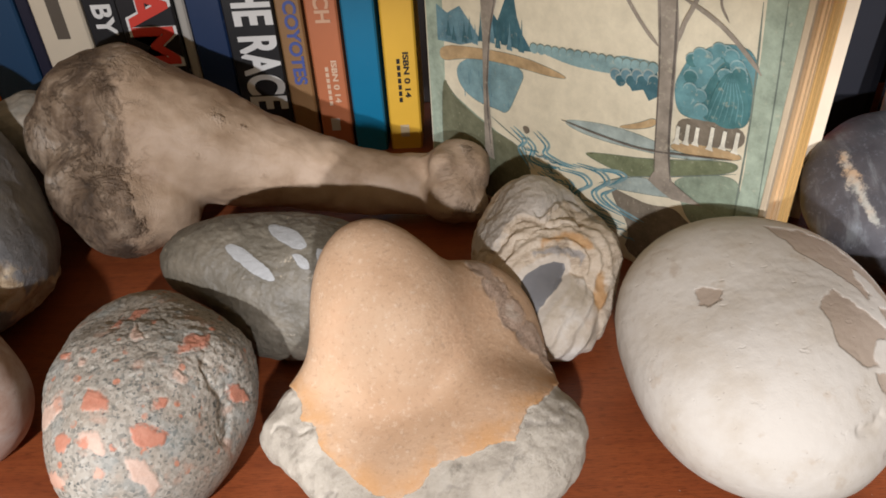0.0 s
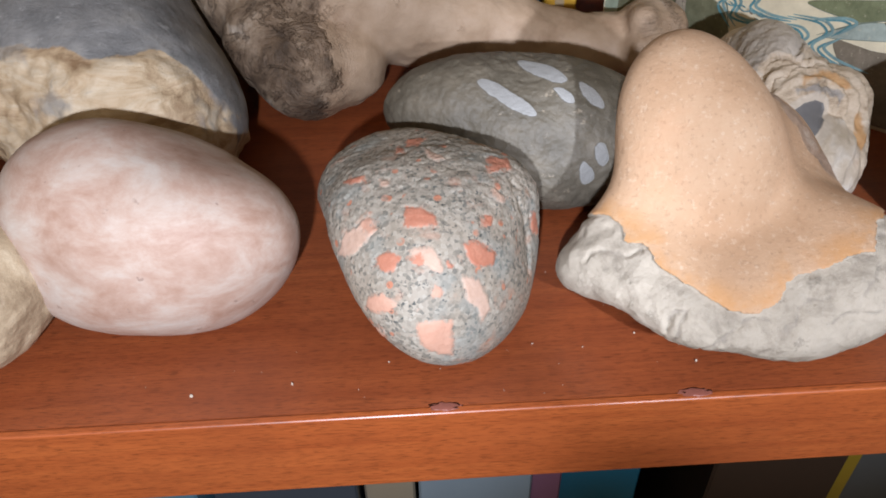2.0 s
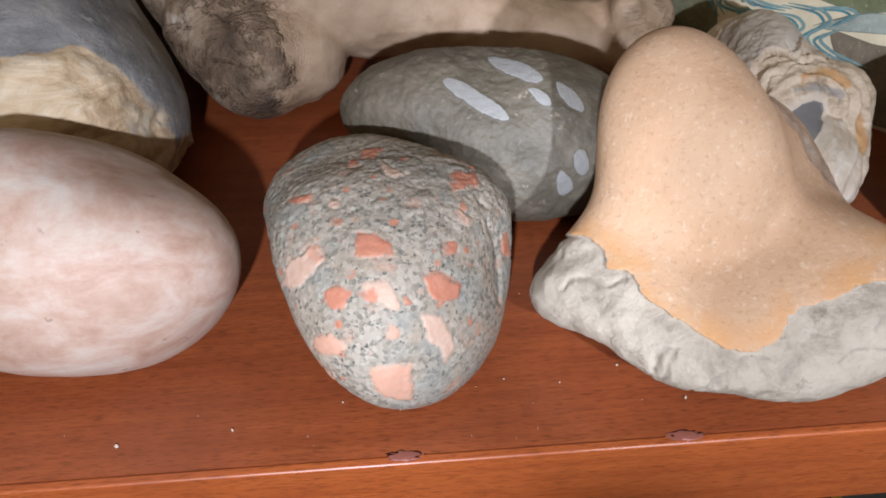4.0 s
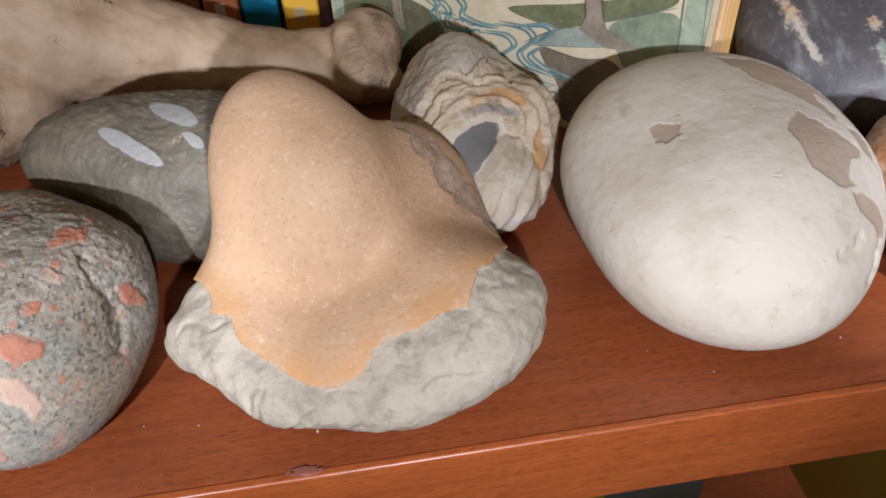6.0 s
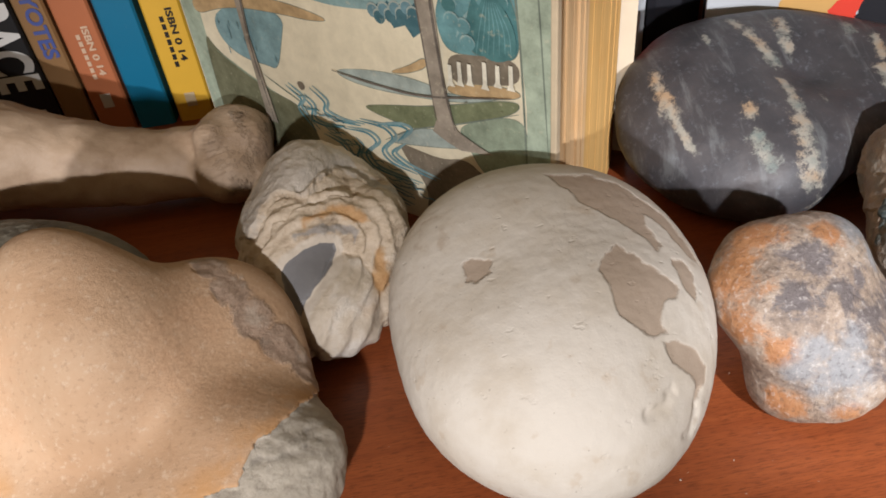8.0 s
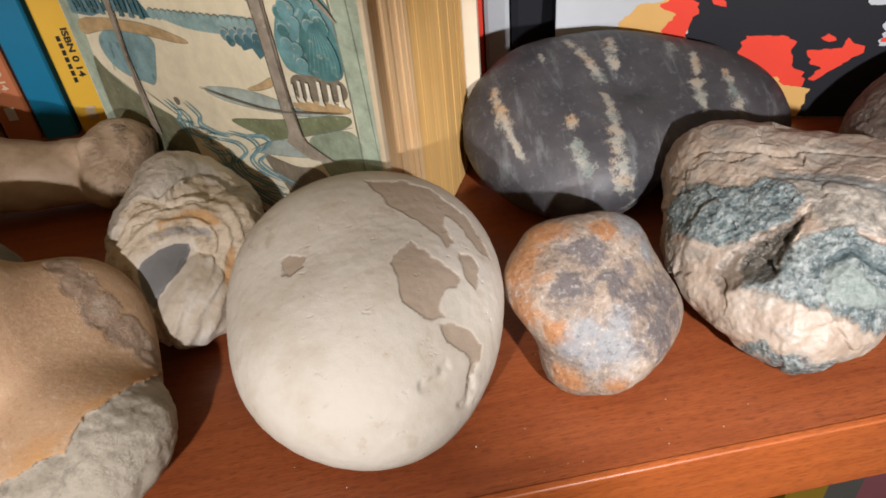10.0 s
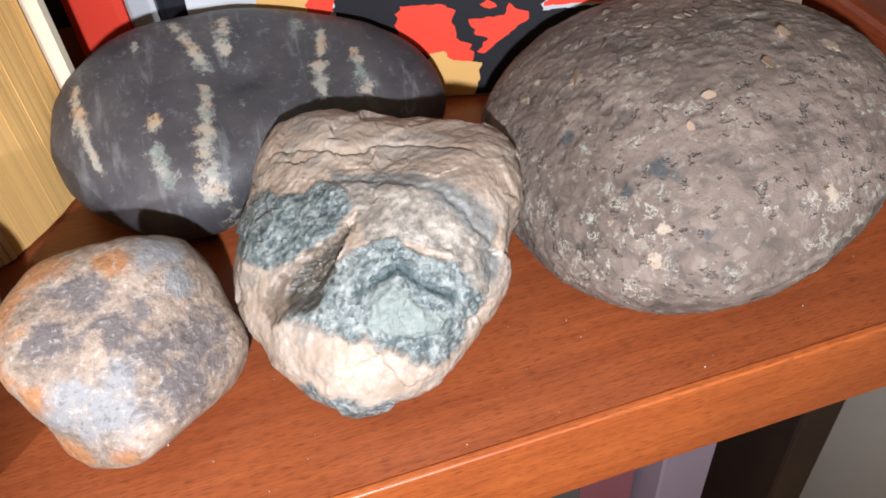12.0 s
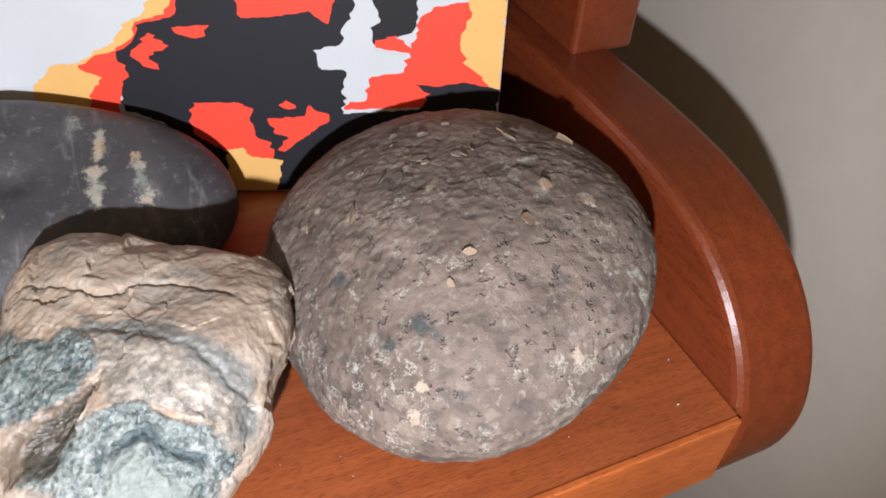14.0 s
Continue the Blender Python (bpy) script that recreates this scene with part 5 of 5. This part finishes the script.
def rounded(outline, times=2):
    """The same outline with its corners cut round."""
    for _ in range(times):
        outline = [q for (a, b), (c, d) in zip(outline, outline[1:] + outline[:1]) for q in ((a * 0.75 + c * 0.25, b * 0.75 + d * 0.25), (a * 0.25 + c * 0.75, b * 0.25 + d * 0.75))]
    return outline


def print_ink(name, color, amount=0.3):
    m = Mat("print_" + name, 0.6, spec=0.3)
    c = m.ramp(m.noise(90, 6, 0.7), (0.32, tuple(v * (1 - amount) for v in color)), (0.66, tuple(min(1, v * (1 + amount) + 0.02) for v in color)))
    c = m.mix(m.math("MULTIPLY", m.step(m.noise(420, 3), 0.6, 0.7), 0.3), c, (0.62, 0.56, 0.40))
    return m.finish(c, m.noise(600, 2), 0.08, 0.0002)


def leaves(name, color):
    """Page edges: close fine lines that run up the book, browned unevenly."""
    m = Mat(name, 0.85, spec=0.2)
    line = m.noise(1.0, 3, 0.6, m.stretch(2600, 2600, 6))
    c = m.ramp(line, (0.32, tuple(v * 0.72 for v in color)), (0.5, color), (0.7, tuple(min(1, v * 1.12) for v in color)))
    c = m.mix(m.math("MULTIPLY", m.step(m.noise(22, 4), 0.45, 0.7), 0.4), c, tuple(v * f for v, f in zip(color, (0.86, 0.74, 0.55))))
    return m.finish(c, line, 0.35, 0.0004)


def storybook():
    book = tagged(new("storybook"), "thick old storybook with a painted river landscape cover", "book")
    place = pose(-0.0128, 0.2352, 0, 0, 0, -42.97)
    book.matrix_world = place
    inks = {k: print_ink(k, c, 0.10 if k == "paper" else 0.28) for k, c in {
        "paper": (0.72, 0.64, 0.46), "olive": (0.15, 0.15, 0.085), "lake": (0.20, 0.32, 0.33), "tan": (0.47, 0.32, 0.16), "teal": (0.05, 0.13, 0.15), "blue": (0.13, 0.24, 0.27),
        "far": (0.24, 0.36, 0.35), "crown": (0.12, 0.26, 0.27), "crown_deep": (0.06, 0.17, 0.17), "soil": (0.19, 0.155, 0.11), "mist": (0.33, 0.38, 0.34), "meadow": (0.17, 0.19, 0.10),
        "sage": (0.26, 0.31, 0.22), "bark": (0.29, 0.245, 0.19), "bark_dark": (0.12, 0.10, 0.08), "border": (0.34, 0.40, 0.30), "white": (0.72, 0.68, 0.55), "stream": (0.10, 0.25, 0.29), "line": (0.16, 0.19, 0.15)}.items()}
    board = box_bm(-0.001, 0.0, 0.0, 0.1785, 0.0028, 0.245, 0.0006)
    part("front_board", board, inks["paper"], book, "painted front cover, corners worn")
    S = []
    S += [
        ("border", [(0, 103), (11, 103), (11, 78), (10, 36), (8, 2), (0, 2)]),
        ("olive", [(9, 63), (15, 54), (30, 46), (45, 41), (60, 38), (66, 26), (68, 12), (70, 2), (8, 2), (7, 32)]),
        ("lake", [(18, 69), (27, 76), (41, 79), (62, 79), (57, 67), (51, 53), (45, 54), (32, 54), (21, 59)]),
        ("tan", [(8, 78), (31, 82), (51, 84), (67, 84), (87, 81), (75, 79), (61, 79), (41, 78), (24, 75), (8, 69)]),
        ("teal", [(39, 90), (42, 101), (45, 98), (49, 108), (53, 116), (56, 102), (59, 95), (65, 88), (58, 87), (50, 88)]),
    ]
    S += [
        ("blue", [(7, 98), (14, 95), (22, 100), (28, 94), (35, 86), (22, 81), (7, 80)]),
        ("far", [(64, 90), (70, 90), (76, 92), (82, 91), (88, 93), (94, 92), (99, 95), (104, 95), (110, 98), (116, 98), (122, 99), (127, 96), (113, 90), (100, 88), (83, 87)]),
        ("teal", [(107, 89), (110, 92), (115, 94), (120, 95), (126, 96), (128, 85), (124, 82), (121, 86), (116, 84), (114, 87), (109, 86)]),
        ("crown", [(134, 92), (136, 98), (138, 103), (143, 106), (145, 110), (153, 113), (158, 113), (162, 112), (166, 105), (167, 95), (166, 86), (159, 80), (149, 81), (140, 80), (136, 83)]),
        ("far", ribbon([(138, 96), (143, 102), (148, 104), (152, 110)], 1.2)), ("far", ribbon([(142, 86), (145, 93), (151, 99)], 1.0)),
    ]
    S += [
        ("crown_deep", [(146, 92), (149, 101), (153, 107), (159, 108), (165, 99), (166, 85), (161, 81), (152, 81), (147, 82)]),
        ("crown", ribbon([(150, 84), (154, 94), (155, 104)], 0.7)), ("crown", ribbon([(158, 83), (160, 93), (158, 104)], 0.7)),
        ("soil", [(137, 79), (149, 81), (165, 83), (166, 74), (153, 71), (138, 68)]),
        ("mist", [(83, 61), (102, 65), (118, 66), (131, 65), (137, 63), (163, 69), (145, 62), (125, 59), (102, 57), (87, 58)]),
        ("bark_dark", ribbon([(83, 61), (102, 60), (125, 60), (163, 69)], 0.8)),
    ]
    S += [
        ("tan", [(110, 66), (121, 71), (128, 76), (129, 72), (118, 67)]),
        ("tan", [(136, 67), (151, 71), (165, 72), (166, 69), (150, 65), (137, 64)]),
        ("meadow", [(94, 48), (109, 52), (128, 56), (165, 69), (165, 63), (141, 53), (119, 44), (112, 45), (102, 46)]),
        ("sage", [(139, 52), (165, 63), (169, 53), (168, 30), (150, 32), (143, 45)]),
        ("soil", [(110, 36), (119, 35), (131, 34), (142, 38), (150, 32), (168, 28), (168, 2), (120, 2), (123, 18), (114, 28)]),
    ]
    S += [
        ("mist", [(105, 35), (117, 44), (129, 47), (135, 47), (147, 44), (133, 40), (119, 37), (109, 35)]),
        ("bark", [(129, 47), (131, 52), (138, 55), (140, 50), (149, 46), (155, 44), (141, 42), (135, 44)]),
        ("border", [(163, 133), (161, 243), (178, 243), (178, 97), (178, 2), (168, 2), (168, 66), (166, 90), (165, 111)]),
        ("border", [(0, 243), (162, 243), (162, 232), (10, 232), (10, 103), (0, 103)]),
        ("bark", [(123, 125), (121, 200), (130, 200), (131, 127), (134, 112), (134, 104), (135, 92), (136, 73), (138, 54), (140, 49), (132, 47), (130, 66), (128, 90), (126, 106)]),
    ]
    S += [
        ("bark_dark", ribbon([(131, 125), (133, 108), (134, 90), (136, 66), (139, 50)], 1.1)), ("bark_dark", ribbon([(124, 125), (127, 104), (129, 80), (131, 52)], 0.6)),
        ("bark", [(36, 108), (34, 190), (44, 190), (46, 110), (42, 94), (40, 66), (42, 45), (44, 26), (38, 27), (37, 65), (37, 90)]),
        ("bark_dark", ribbon([(45, 112), (41, 90), (39, 60), (42, 28)], 0.8)),
        ("bark", ribbon([(126, 106), (121, 110), (115, 116), (105, 128)], 1.6)), ("bark", ribbon([(134, 110), (135, 117), (138, 124), (142, 140)], 1.8)),
        ("bark", ribbon([(131, 127), (142, 123), (150, 119), (157, 114), (163, 109), (167, 105)], 1.8)), ("bark", ribbon([(147, 134), (148, 126), (152, 121)], 1.0)),
    ]
    S += [
        ("line", ribbon([(41, 49), (52, 44), (62, 40), (65, 28)], 0.7)), ("sage", ribbon([(15, 54), (32, 46), (46, 41)], 0.9)),
        ("line", ribbon([(162, 130), (164, 111), (166, 90), (167, 66), (168, 30)], 0.8)), ("line", ribbon([(170, 134), (173, 100), (176, 50)], 0.6)),
        ("line", ribbon([(104, 35), (118, 44), (137, 51), (165, 63)], 0.6)),
        ("soil", [(60, 50), (64, 51), (65, 48), (62, 46)]), ("soil", [(72, 39), (76, 38), (74, 36)]), ("soil", [(76, 33), (79, 33), (79, 30)]),
    ]
    waves = [[(61, 44), (67, 40), (64, 33), (72, 32), (81, 34)], [(67, 49), (75, 44), (72, 39), (82, 37), (92, 38)], [(82, 34), (95, 36), (100, 32), (91, 25), (95, 19), (106, 18), (118, 18)], [(90, 40), (104, 41), (109, 37), (100, 29), (105, 24), (118, 23)], [(112, 35), (105, 29), (113, 25), (127, 23)], [(101, 41), (112, 44), (117, 43), (110, 36)], [(53, 47), (62, 42), (57, 37), (66, 28)], [(70, 28), (80, 26), (84, 18), (98, 12), (112, 10)], [(78, 22), (88, 16), (100, 7), (112, 5)], [(86, 30), (90, 27), (86, 21), (96, 15)]]
    S += [("stream", ribbon(w, 1.1)) for w in waves] + [("lake", ribbon([(u + 2.2, v + 1.4) for u, v in w], 1.3)) for w in waves]
    for u, v, h in [(139, 75, 7), (143, 77, 8), (147, 77, 7), (153, 79, 9), (158, 79, 7), (163, 80, 8)]:
        S.append(("white", [(u - 0.7, v + 1), (u + 0.8, v + 1), (u + 0.9, v - h + 2), (u + 1.7, v - h), (u - 1.6, v - h), (u - 0.8, v - h + 2)]))
    drawn = []
    for ink, outline in S:
        soft = ink in ("olive", "lake", "tan", "mist", "meadow", "sage", "soil", "crown", "crown_deep", "far") and len(outline) < 24
        shape = rounded(outline) if soft else outline
        if soft and ink not in ("far", "soil"):
            drawn.append(("line", ribbon(shape + shape[:1], 0.55)))
        drawn.append((ink, shape))
    rnd = random.Random(8)
    # scalloped far woods, bushes and leafy crowns, spruces, grass and ripples
    for k in range(16):
        u = 66 + k * 3.9
        drawn.append(("line", disc(u, 90.3 + k * 0.42, 2.5)))
        drawn.append(("far", disc(u, 90 + k * 0.42, 2.3)))
    for k in range(8):
        u, v = 108 + k * 2.5, 89 + 0.6 * k - 2.4 * (k % 2)
        drawn += [("mist", disc(u, v + 0.5, 2.7)), ("teal" if k % 2 else "blue", disc(u, v, 2.4))]
    for k in range(26):
        a, q = rnd.uniform(0, math.tau), rnd.uniform(0.35, 1.0)
        u, v = 150.5 + 13 * q * math.cos(a), 97 + 13 * q * math.sin(a)
        drawn += [("far", disc(u, v + 0.5, 3.0, 0.9)), ("crown" if k % 3 else "crown_deep", disc(u, v, 2.8, 0.9))]
    drawn.append(("crown_deep", rounded([(149, 84), (151, 97), (155, 104), (160, 101), (165, 93), (165, 84), (157, 80)])))
    for k in range(7):
        drawn.append(("crown", ribbon([(150 + 2.2 * k, 82 + 0.4 * k), (152 + 1.8 * k, 92), (154.5 + 0.6 * k, 101)], 0.35)))
    for k in range(15):
        u, v, h = 12 + k * 3.4, 82 + 0.35 * k + 2.0 * (k % 2), rnd.uniform(6, 11) + 0.6 * k
        drawn.append(("teal" if k % 3 else "blue", [(u - 1.7, v), (u - 0.5, v + h * 0.55), (u, v + h), (u + 0.5, v + h * 0.55), (u + 1.7, v)]))
    for k in range(10):
        u, v = rnd.uniform(22, 56), rnd.uniform(57, 75)
        drawn.append(("blue", ribbon([(u, v), (u + 0.2, v - rnd.uniform(2, 5))], 0.5)))
    for k in range(34):
        u, v = rnd.uniform(98, 163), rnd.uniform(47, 63)
        if 46 + (u - 100) * 0.25 < v < 50 + (u - 98) * 0.29:
            drawn.append(("olive", ribbon([(u, v), (u + rnd.uniform(1, 3), v + 0.3)], 0.3)))
    for k in range(26):
        w = k / 25
        u, v = 60 + 56 * w + rnd.uniform(-7, 9), 42 - 32 * w + rnd.uniform(-4, 4)
        drawn.append((("stream", "lake", "blue")[k % 3], ribbon([(u - 3, v + 0.8), (u, v - 0.6), (u + 3, v + 0.5), (u + 5, v - 0.4)], 0.6)))
    keep = ("bark", "bark_dark", "white")
    drawn = [d for d in drawn if d[0] not in keep] + [d for d in drawn if d[0] == "bark"] + [d for d in drawn if d[0] == "bark_dark"] + [d for d in drawn if d[0] == "white"]
    flat_shapes(drawn, inks, "cover_picture", book, Matrix.Translation((0, -0.00004, 0)), 0.000006)
    torn = plain("torn_board", (0.62, 0.50, 0.34), 0.9, grain=300)
    part("worn_edge", box_bm(0.1768, -0.0007, 0.001, 0.1792, 0.0022, 0.243, 0.0005), torn, book, "frayed board edge")
    # page bundles fan out from the spine to the open fore-edge
    near, far = Vector((0.1745, 0.0035, 0)), Vector((0.164, 0.078, 0))
    rnd = random.Random(11)
    n = 30
    pale, gold = [leaves(name, c) for name, c in (("pale_leaves", (0.68, 0.46, 0.25)), ("gold_leaves", (0.69, 0.42, 0.15)))]
    for k in range(n):
        loose = k < 9
        w0, w1 = k / n, (k + (0.93 if loose else 1.0)) / n
        jut = rnd.uniform(-0.0010, 0.0006) if loose else rnd.uniform(-0.0002, 0.0002)
        out = [near.lerp(far, w) + Vector((0.006 * math.sin(w * 3.0) + jut, 0, 0)) for w in (w0, w1)]
        inn = [Vector((0.006, 0.0035 + 0.045 * w, 0)) for w in (w0, w1)]
        top = 0.240 + rnd.uniform(-0.001, 0.001)
        part("leaf", prism_bm([(inn[0].x, inn[0].y), (out[0].x, out[0].y), (out[1].x, out[1].y), (inn[1].x, inn[1].y)], 0.001, top, "z"), pale if loose else gold, book)
    back = prism_bm([(0.0, 0.0500), (0.1705, 0.0815), (0.1690, 0.0850), (0.0, 0.0530)], 0.0, 0.245, "z")
    part("back_board", back, plain("back_board_cloth", (0.66, 0.57, 0.43), 0.8), book)
    part("spine", box_bm(-0.0022, 0.0025, 0.0, 0.0012, 0.0535, 0.245, 0.0008), inks["border"], book)


def picture_book():
    book = tagged(new("picture_book"), "large glossy book with a torn red, black and tan cover", "book")
    book.matrix_world = pose(0.200, 0.2124, 0.0002, 0, 0, -19.19) @ pose(0, 0, 0, -7.77, 0, 0)
    inks = {k: plain("gloss_" + k, c, 0.62, grain=60, amount=0.06, bump=0.02, spec=0.2) for k, c in {"pale": (0.46, 0.48, 0.50), "tan": (0.62, 0.36, 0.12), "red": (0.72, 0.055, 0.03), "black": (0.012, 0.012, 0.016)}.items()}
    part("front_board", box_bm(0.0115, 0.0, 0.0, 0.2235, 0.003, 0.22, 0.0006), inks["pale"], book, "glossy printed front cover")
    part("page_block", box_bm(0.0125, 0.0035, 0.002, 0.2205, 0.011, 0.217), CREAM_PAPER, book)
    part("back_board", box_bm(0.0115, 0.0115, 0.0, 0.2235, 0.0140, 0.22, 0.0006), inks["black"], book)
    S = [
        ("black", [(72, 0), (72, 30), (190, 38), (223, 44), (223, 0)]),
        ("tan", [(42, 48), (51, 56), (61, 57), (67, 62), (75, 65), (79, 72), (86, 75), (90, 81), (104, 110), (130, 110), (104, 81), (73, 55), (67, 36), (60, 8), (42, 24)]),
        ("red", [(63, 45), (68, 51), (60, 55), (67, 60), (75, 62), (82, 67), (84, 73), (95, 76), (98, 81), (112, 110), (140, 110), (122, 82), (95, 60), (79, 53), (74, 44), (72, 36), (66, 20), (61, 39)]),
    ]
    S += [
        ("black", [(74, 44), (78, 53), (75, 61), (82, 66), (84, 72), (97, 75), (100, 81), (116, 112), (200, 112), (190, 84), (187, 70), (176, 66), (161, 60), (160, 37), (156, 33), (129, 13), (120, 19), (117, 29), (96, 29), (74, 38)]),
        ("red", [(80, 60), (88, 69), (95, 64), (87, 60), (90, 54), (84, 56)]),
        ("red", [(97, 71), (105, 72), (111, 72), (109, 68), (105, 67), (98, 69)]),
        ("red", [(121, 82), (123, 75), (138, 76), (148, 78), (155, 73), (158, 82), (156, 92), (126, 94)]),
    ]
    S += [
        ("red", [(98, 33), (101, 41), (118, 41), (124, 38), (122, 33), (125, 25), (130, 23), (129, 15), (124, 16), (120, 13), (111, 19), (101, 26)]),
        ("red", [(129, 34), (144, 35), (146, 40), (154, 35), (154, 33), (144, 26), (135, 19), (132, 20), (137, 25), (131, 28)]),
        ("red", [(134, 40), (137, 42), (141, 39), (138, 38)]),
        ("tan", [(111, 20), (118, 21), (121, 17), (134, 15), (130, 0), (108, 0), (111, 11)]),
    ]
    S += [
        ("red", [(160, 38), (171, 52), (184, 54), (186, 62), (173, 64), (173, 67), (181, 69), (187, 64), (190, 76), (195, 80), (211, 83), (216, 110), (223, 110), (223, 46), (220, 45), (192, 39)]),
        ("tan", [(208, 83), (216, 112), (223, 112), (223, 44), (217, 50), (209, 57), (206, 69), (210, 78)]),
        ("black", [(189, 49), (197, 48), (208, 50), (223, 47), (223, 37), (190, 37), (195, 45)]),
        ("pale", [(165, 82), (164, 112), (174, 112), (172, 82), (175, 75), (171, 72), (172, 63), (185, 61), (184, 58), (171, 54), (169, 42), (161, 41), (163, 55), (152, 55), (149, 63), (159, 65), (162, 74)]),
    ]
    flat_shapes(S, inks, "cover_print", book, Matrix.Translation((0, -0.00006, 0)), 0.00002, 0.75, 4, 223.2)
    for x0, x1, kind, label in ((-0.067, -0.0405, "red", "glossy red book standing behind the black cobble"), (-0.0395, -0.0265, "pale", "glossy white book behind the black cobble"), (-0.0255, -0.001, "black", "glossy black book standing upright")):
        b = tagged(new("upright_book"), label, "book")
        b.matrix_world = pose(0.222, 0.235, 0, 0, 0, -13.91)
        w = x1 - x0
        part("cover", prism_bm([(x0, 0.055), (x0, 0.006), (x0 + w * 0.15, 0.0046), (x1 - w * 0.15, 0.0046), (x1, 0.006), (x1, 0.055), (x1 - 0.002, 0.055), (x1 - 0.002, 0.008), (x0 + 0.002, 0.008), (x0 + 0.002, 0.055)], 0.0, 0.26, "z"), inks[kind], b)
        part("page_block", box_bm(x0 + 0.0022, 0.0082, 0.002, x1 - 0.0022, 0.053, 0.256), CREAM_PAPER, b)
        if kind == "red":
            part("printed_bar", box_bm(x0 + w * 0.40, 0.0040, 0.046, x0 + w * 0.62, 0.0048, 0.052), inks["pale"], b)


def lower_books():
    rows = [(-0.330, -0.212, (0.16, 0.34, 0.46), "pale blue box file on the lower shelf"), (-0.209, -0.147, (0.08, 0.10, 0.13), "dark slate book on the lower shelf"), (-0.145, -0.122, (0.50, 0.42, 0.30), "cream paperback on the lower shelf"), (-0.120, -0.072, (0.34, 0.42, 0.48), "pale grey-blue folder on the lower shelf"), (-0.071, -0.057, (0.36, 0.16, 0.26), "thin mauve magazine on the lower shelf"), (-0.056, -0.018, (0.02, 0.20, 0.34), "bright blue book on the lower shelf"), (0.006, 0.064, (0.05, 0.028, 0.018), "dark brown book on the lower shelf"), (0.067, 0.078, (0.42, 0.28, 0.02), "thin yellow book on the lower shelf"), (0.080, 0.130, (0.13, 0.14, 0.14), "dark grey book on the lower shelf"), (0.276, 0.297, (0.42, 0.27, 0.03), "yellow book on the lower shelf"), (0.299, 0.325, (0.15, 0.15, 0.14), "grey book on the lower shelf"), (0.327, 0.358, (0.42, 0.14, 0.17), "pink book on the lower shelf"), (0.360, 0.386, (0.46, 0.36, 0.44), "lilac book on the lower shelf")]
    for k, (x0, x1, col, label) in enumerate(rows):
        book = tagged(new("lower_book"), label, "book", "books on the lower shelf")
        y = 0.040 + 0.008 * (k % 3)
        book.location = (x0, y, -0.33)
        w, h = x1 - x0, 0.268 + 0.006 * (k % 2)
        # cover colours halved: the dimness under the shelf is put into them
        part("cover", prism_bm([(0, 0.15), (0, 0.0012), (0.001, 0), (w - 0.001, 0), (w, 0.0012), (w, 0.15), (w - 0.0015, 0.15), (w - 0.0015, 0.002), (0.0015, 0.002), (0.0015, 0.15)], 0, h, "z"), scuffed("dimmed_cover", tuple(v * 0.5 for v in col)), book)
        part("page_block", box_bm(0.0017, 0.0022, 0.001, w - 0.0017, 0.148, h - 0.003), CREAM_PAPER, book)


def crumbs():
    """Dust and chips of stone on the bare front of the shelf."""
    rnd = random.Random(3)
    bm = bmesh.new()
    spots = [(-0.156, 0.0125), (-0.186, 0.010), (-0.031, 0.013), (0.073, 0.045), (0.418, 0.012), (0.186, 0.041)]
    spots += [(rnd.uniform(-0.3, 0.43), rnd.uniform(0.002, 0.06)) for _ in range(120)]
    for k, (x, y) in enumerate(spots):
        r = rnd.uniform(0.0006, 0.0009) if k < 6 else rnd.uniform(0.00012, 0.0004)
        m = Matrix.Translation((x, y, r * 0.5 + 0.00005)) @ Euler((rnd.random() * 6, rnd.random() * 6, rnd.random() * 6)).to_matrix().to_4x4() @ Matrix.Diagonal((1, rnd.uniform(0.4, 1), 0.5, 1))
        bmesh.ops.create_icosphere(bm, subdivisions=1, radius=r, matrix=m)
    tagged(part("crumbs", bm, plain("crumb", (0.45, 0.38, 0.30), 0.9)), "pale dust and stone crumbs scattered on the shelf", "crumbs", kind="stuff")


egg()
granite()
pink()
broken()
dark()
pitted()
teal()
rusty()
agate()
lens()
cone()
ledge_stones()
bone()
storybook()
picture_book()
row_of_books()
lower_books()
crumbs()
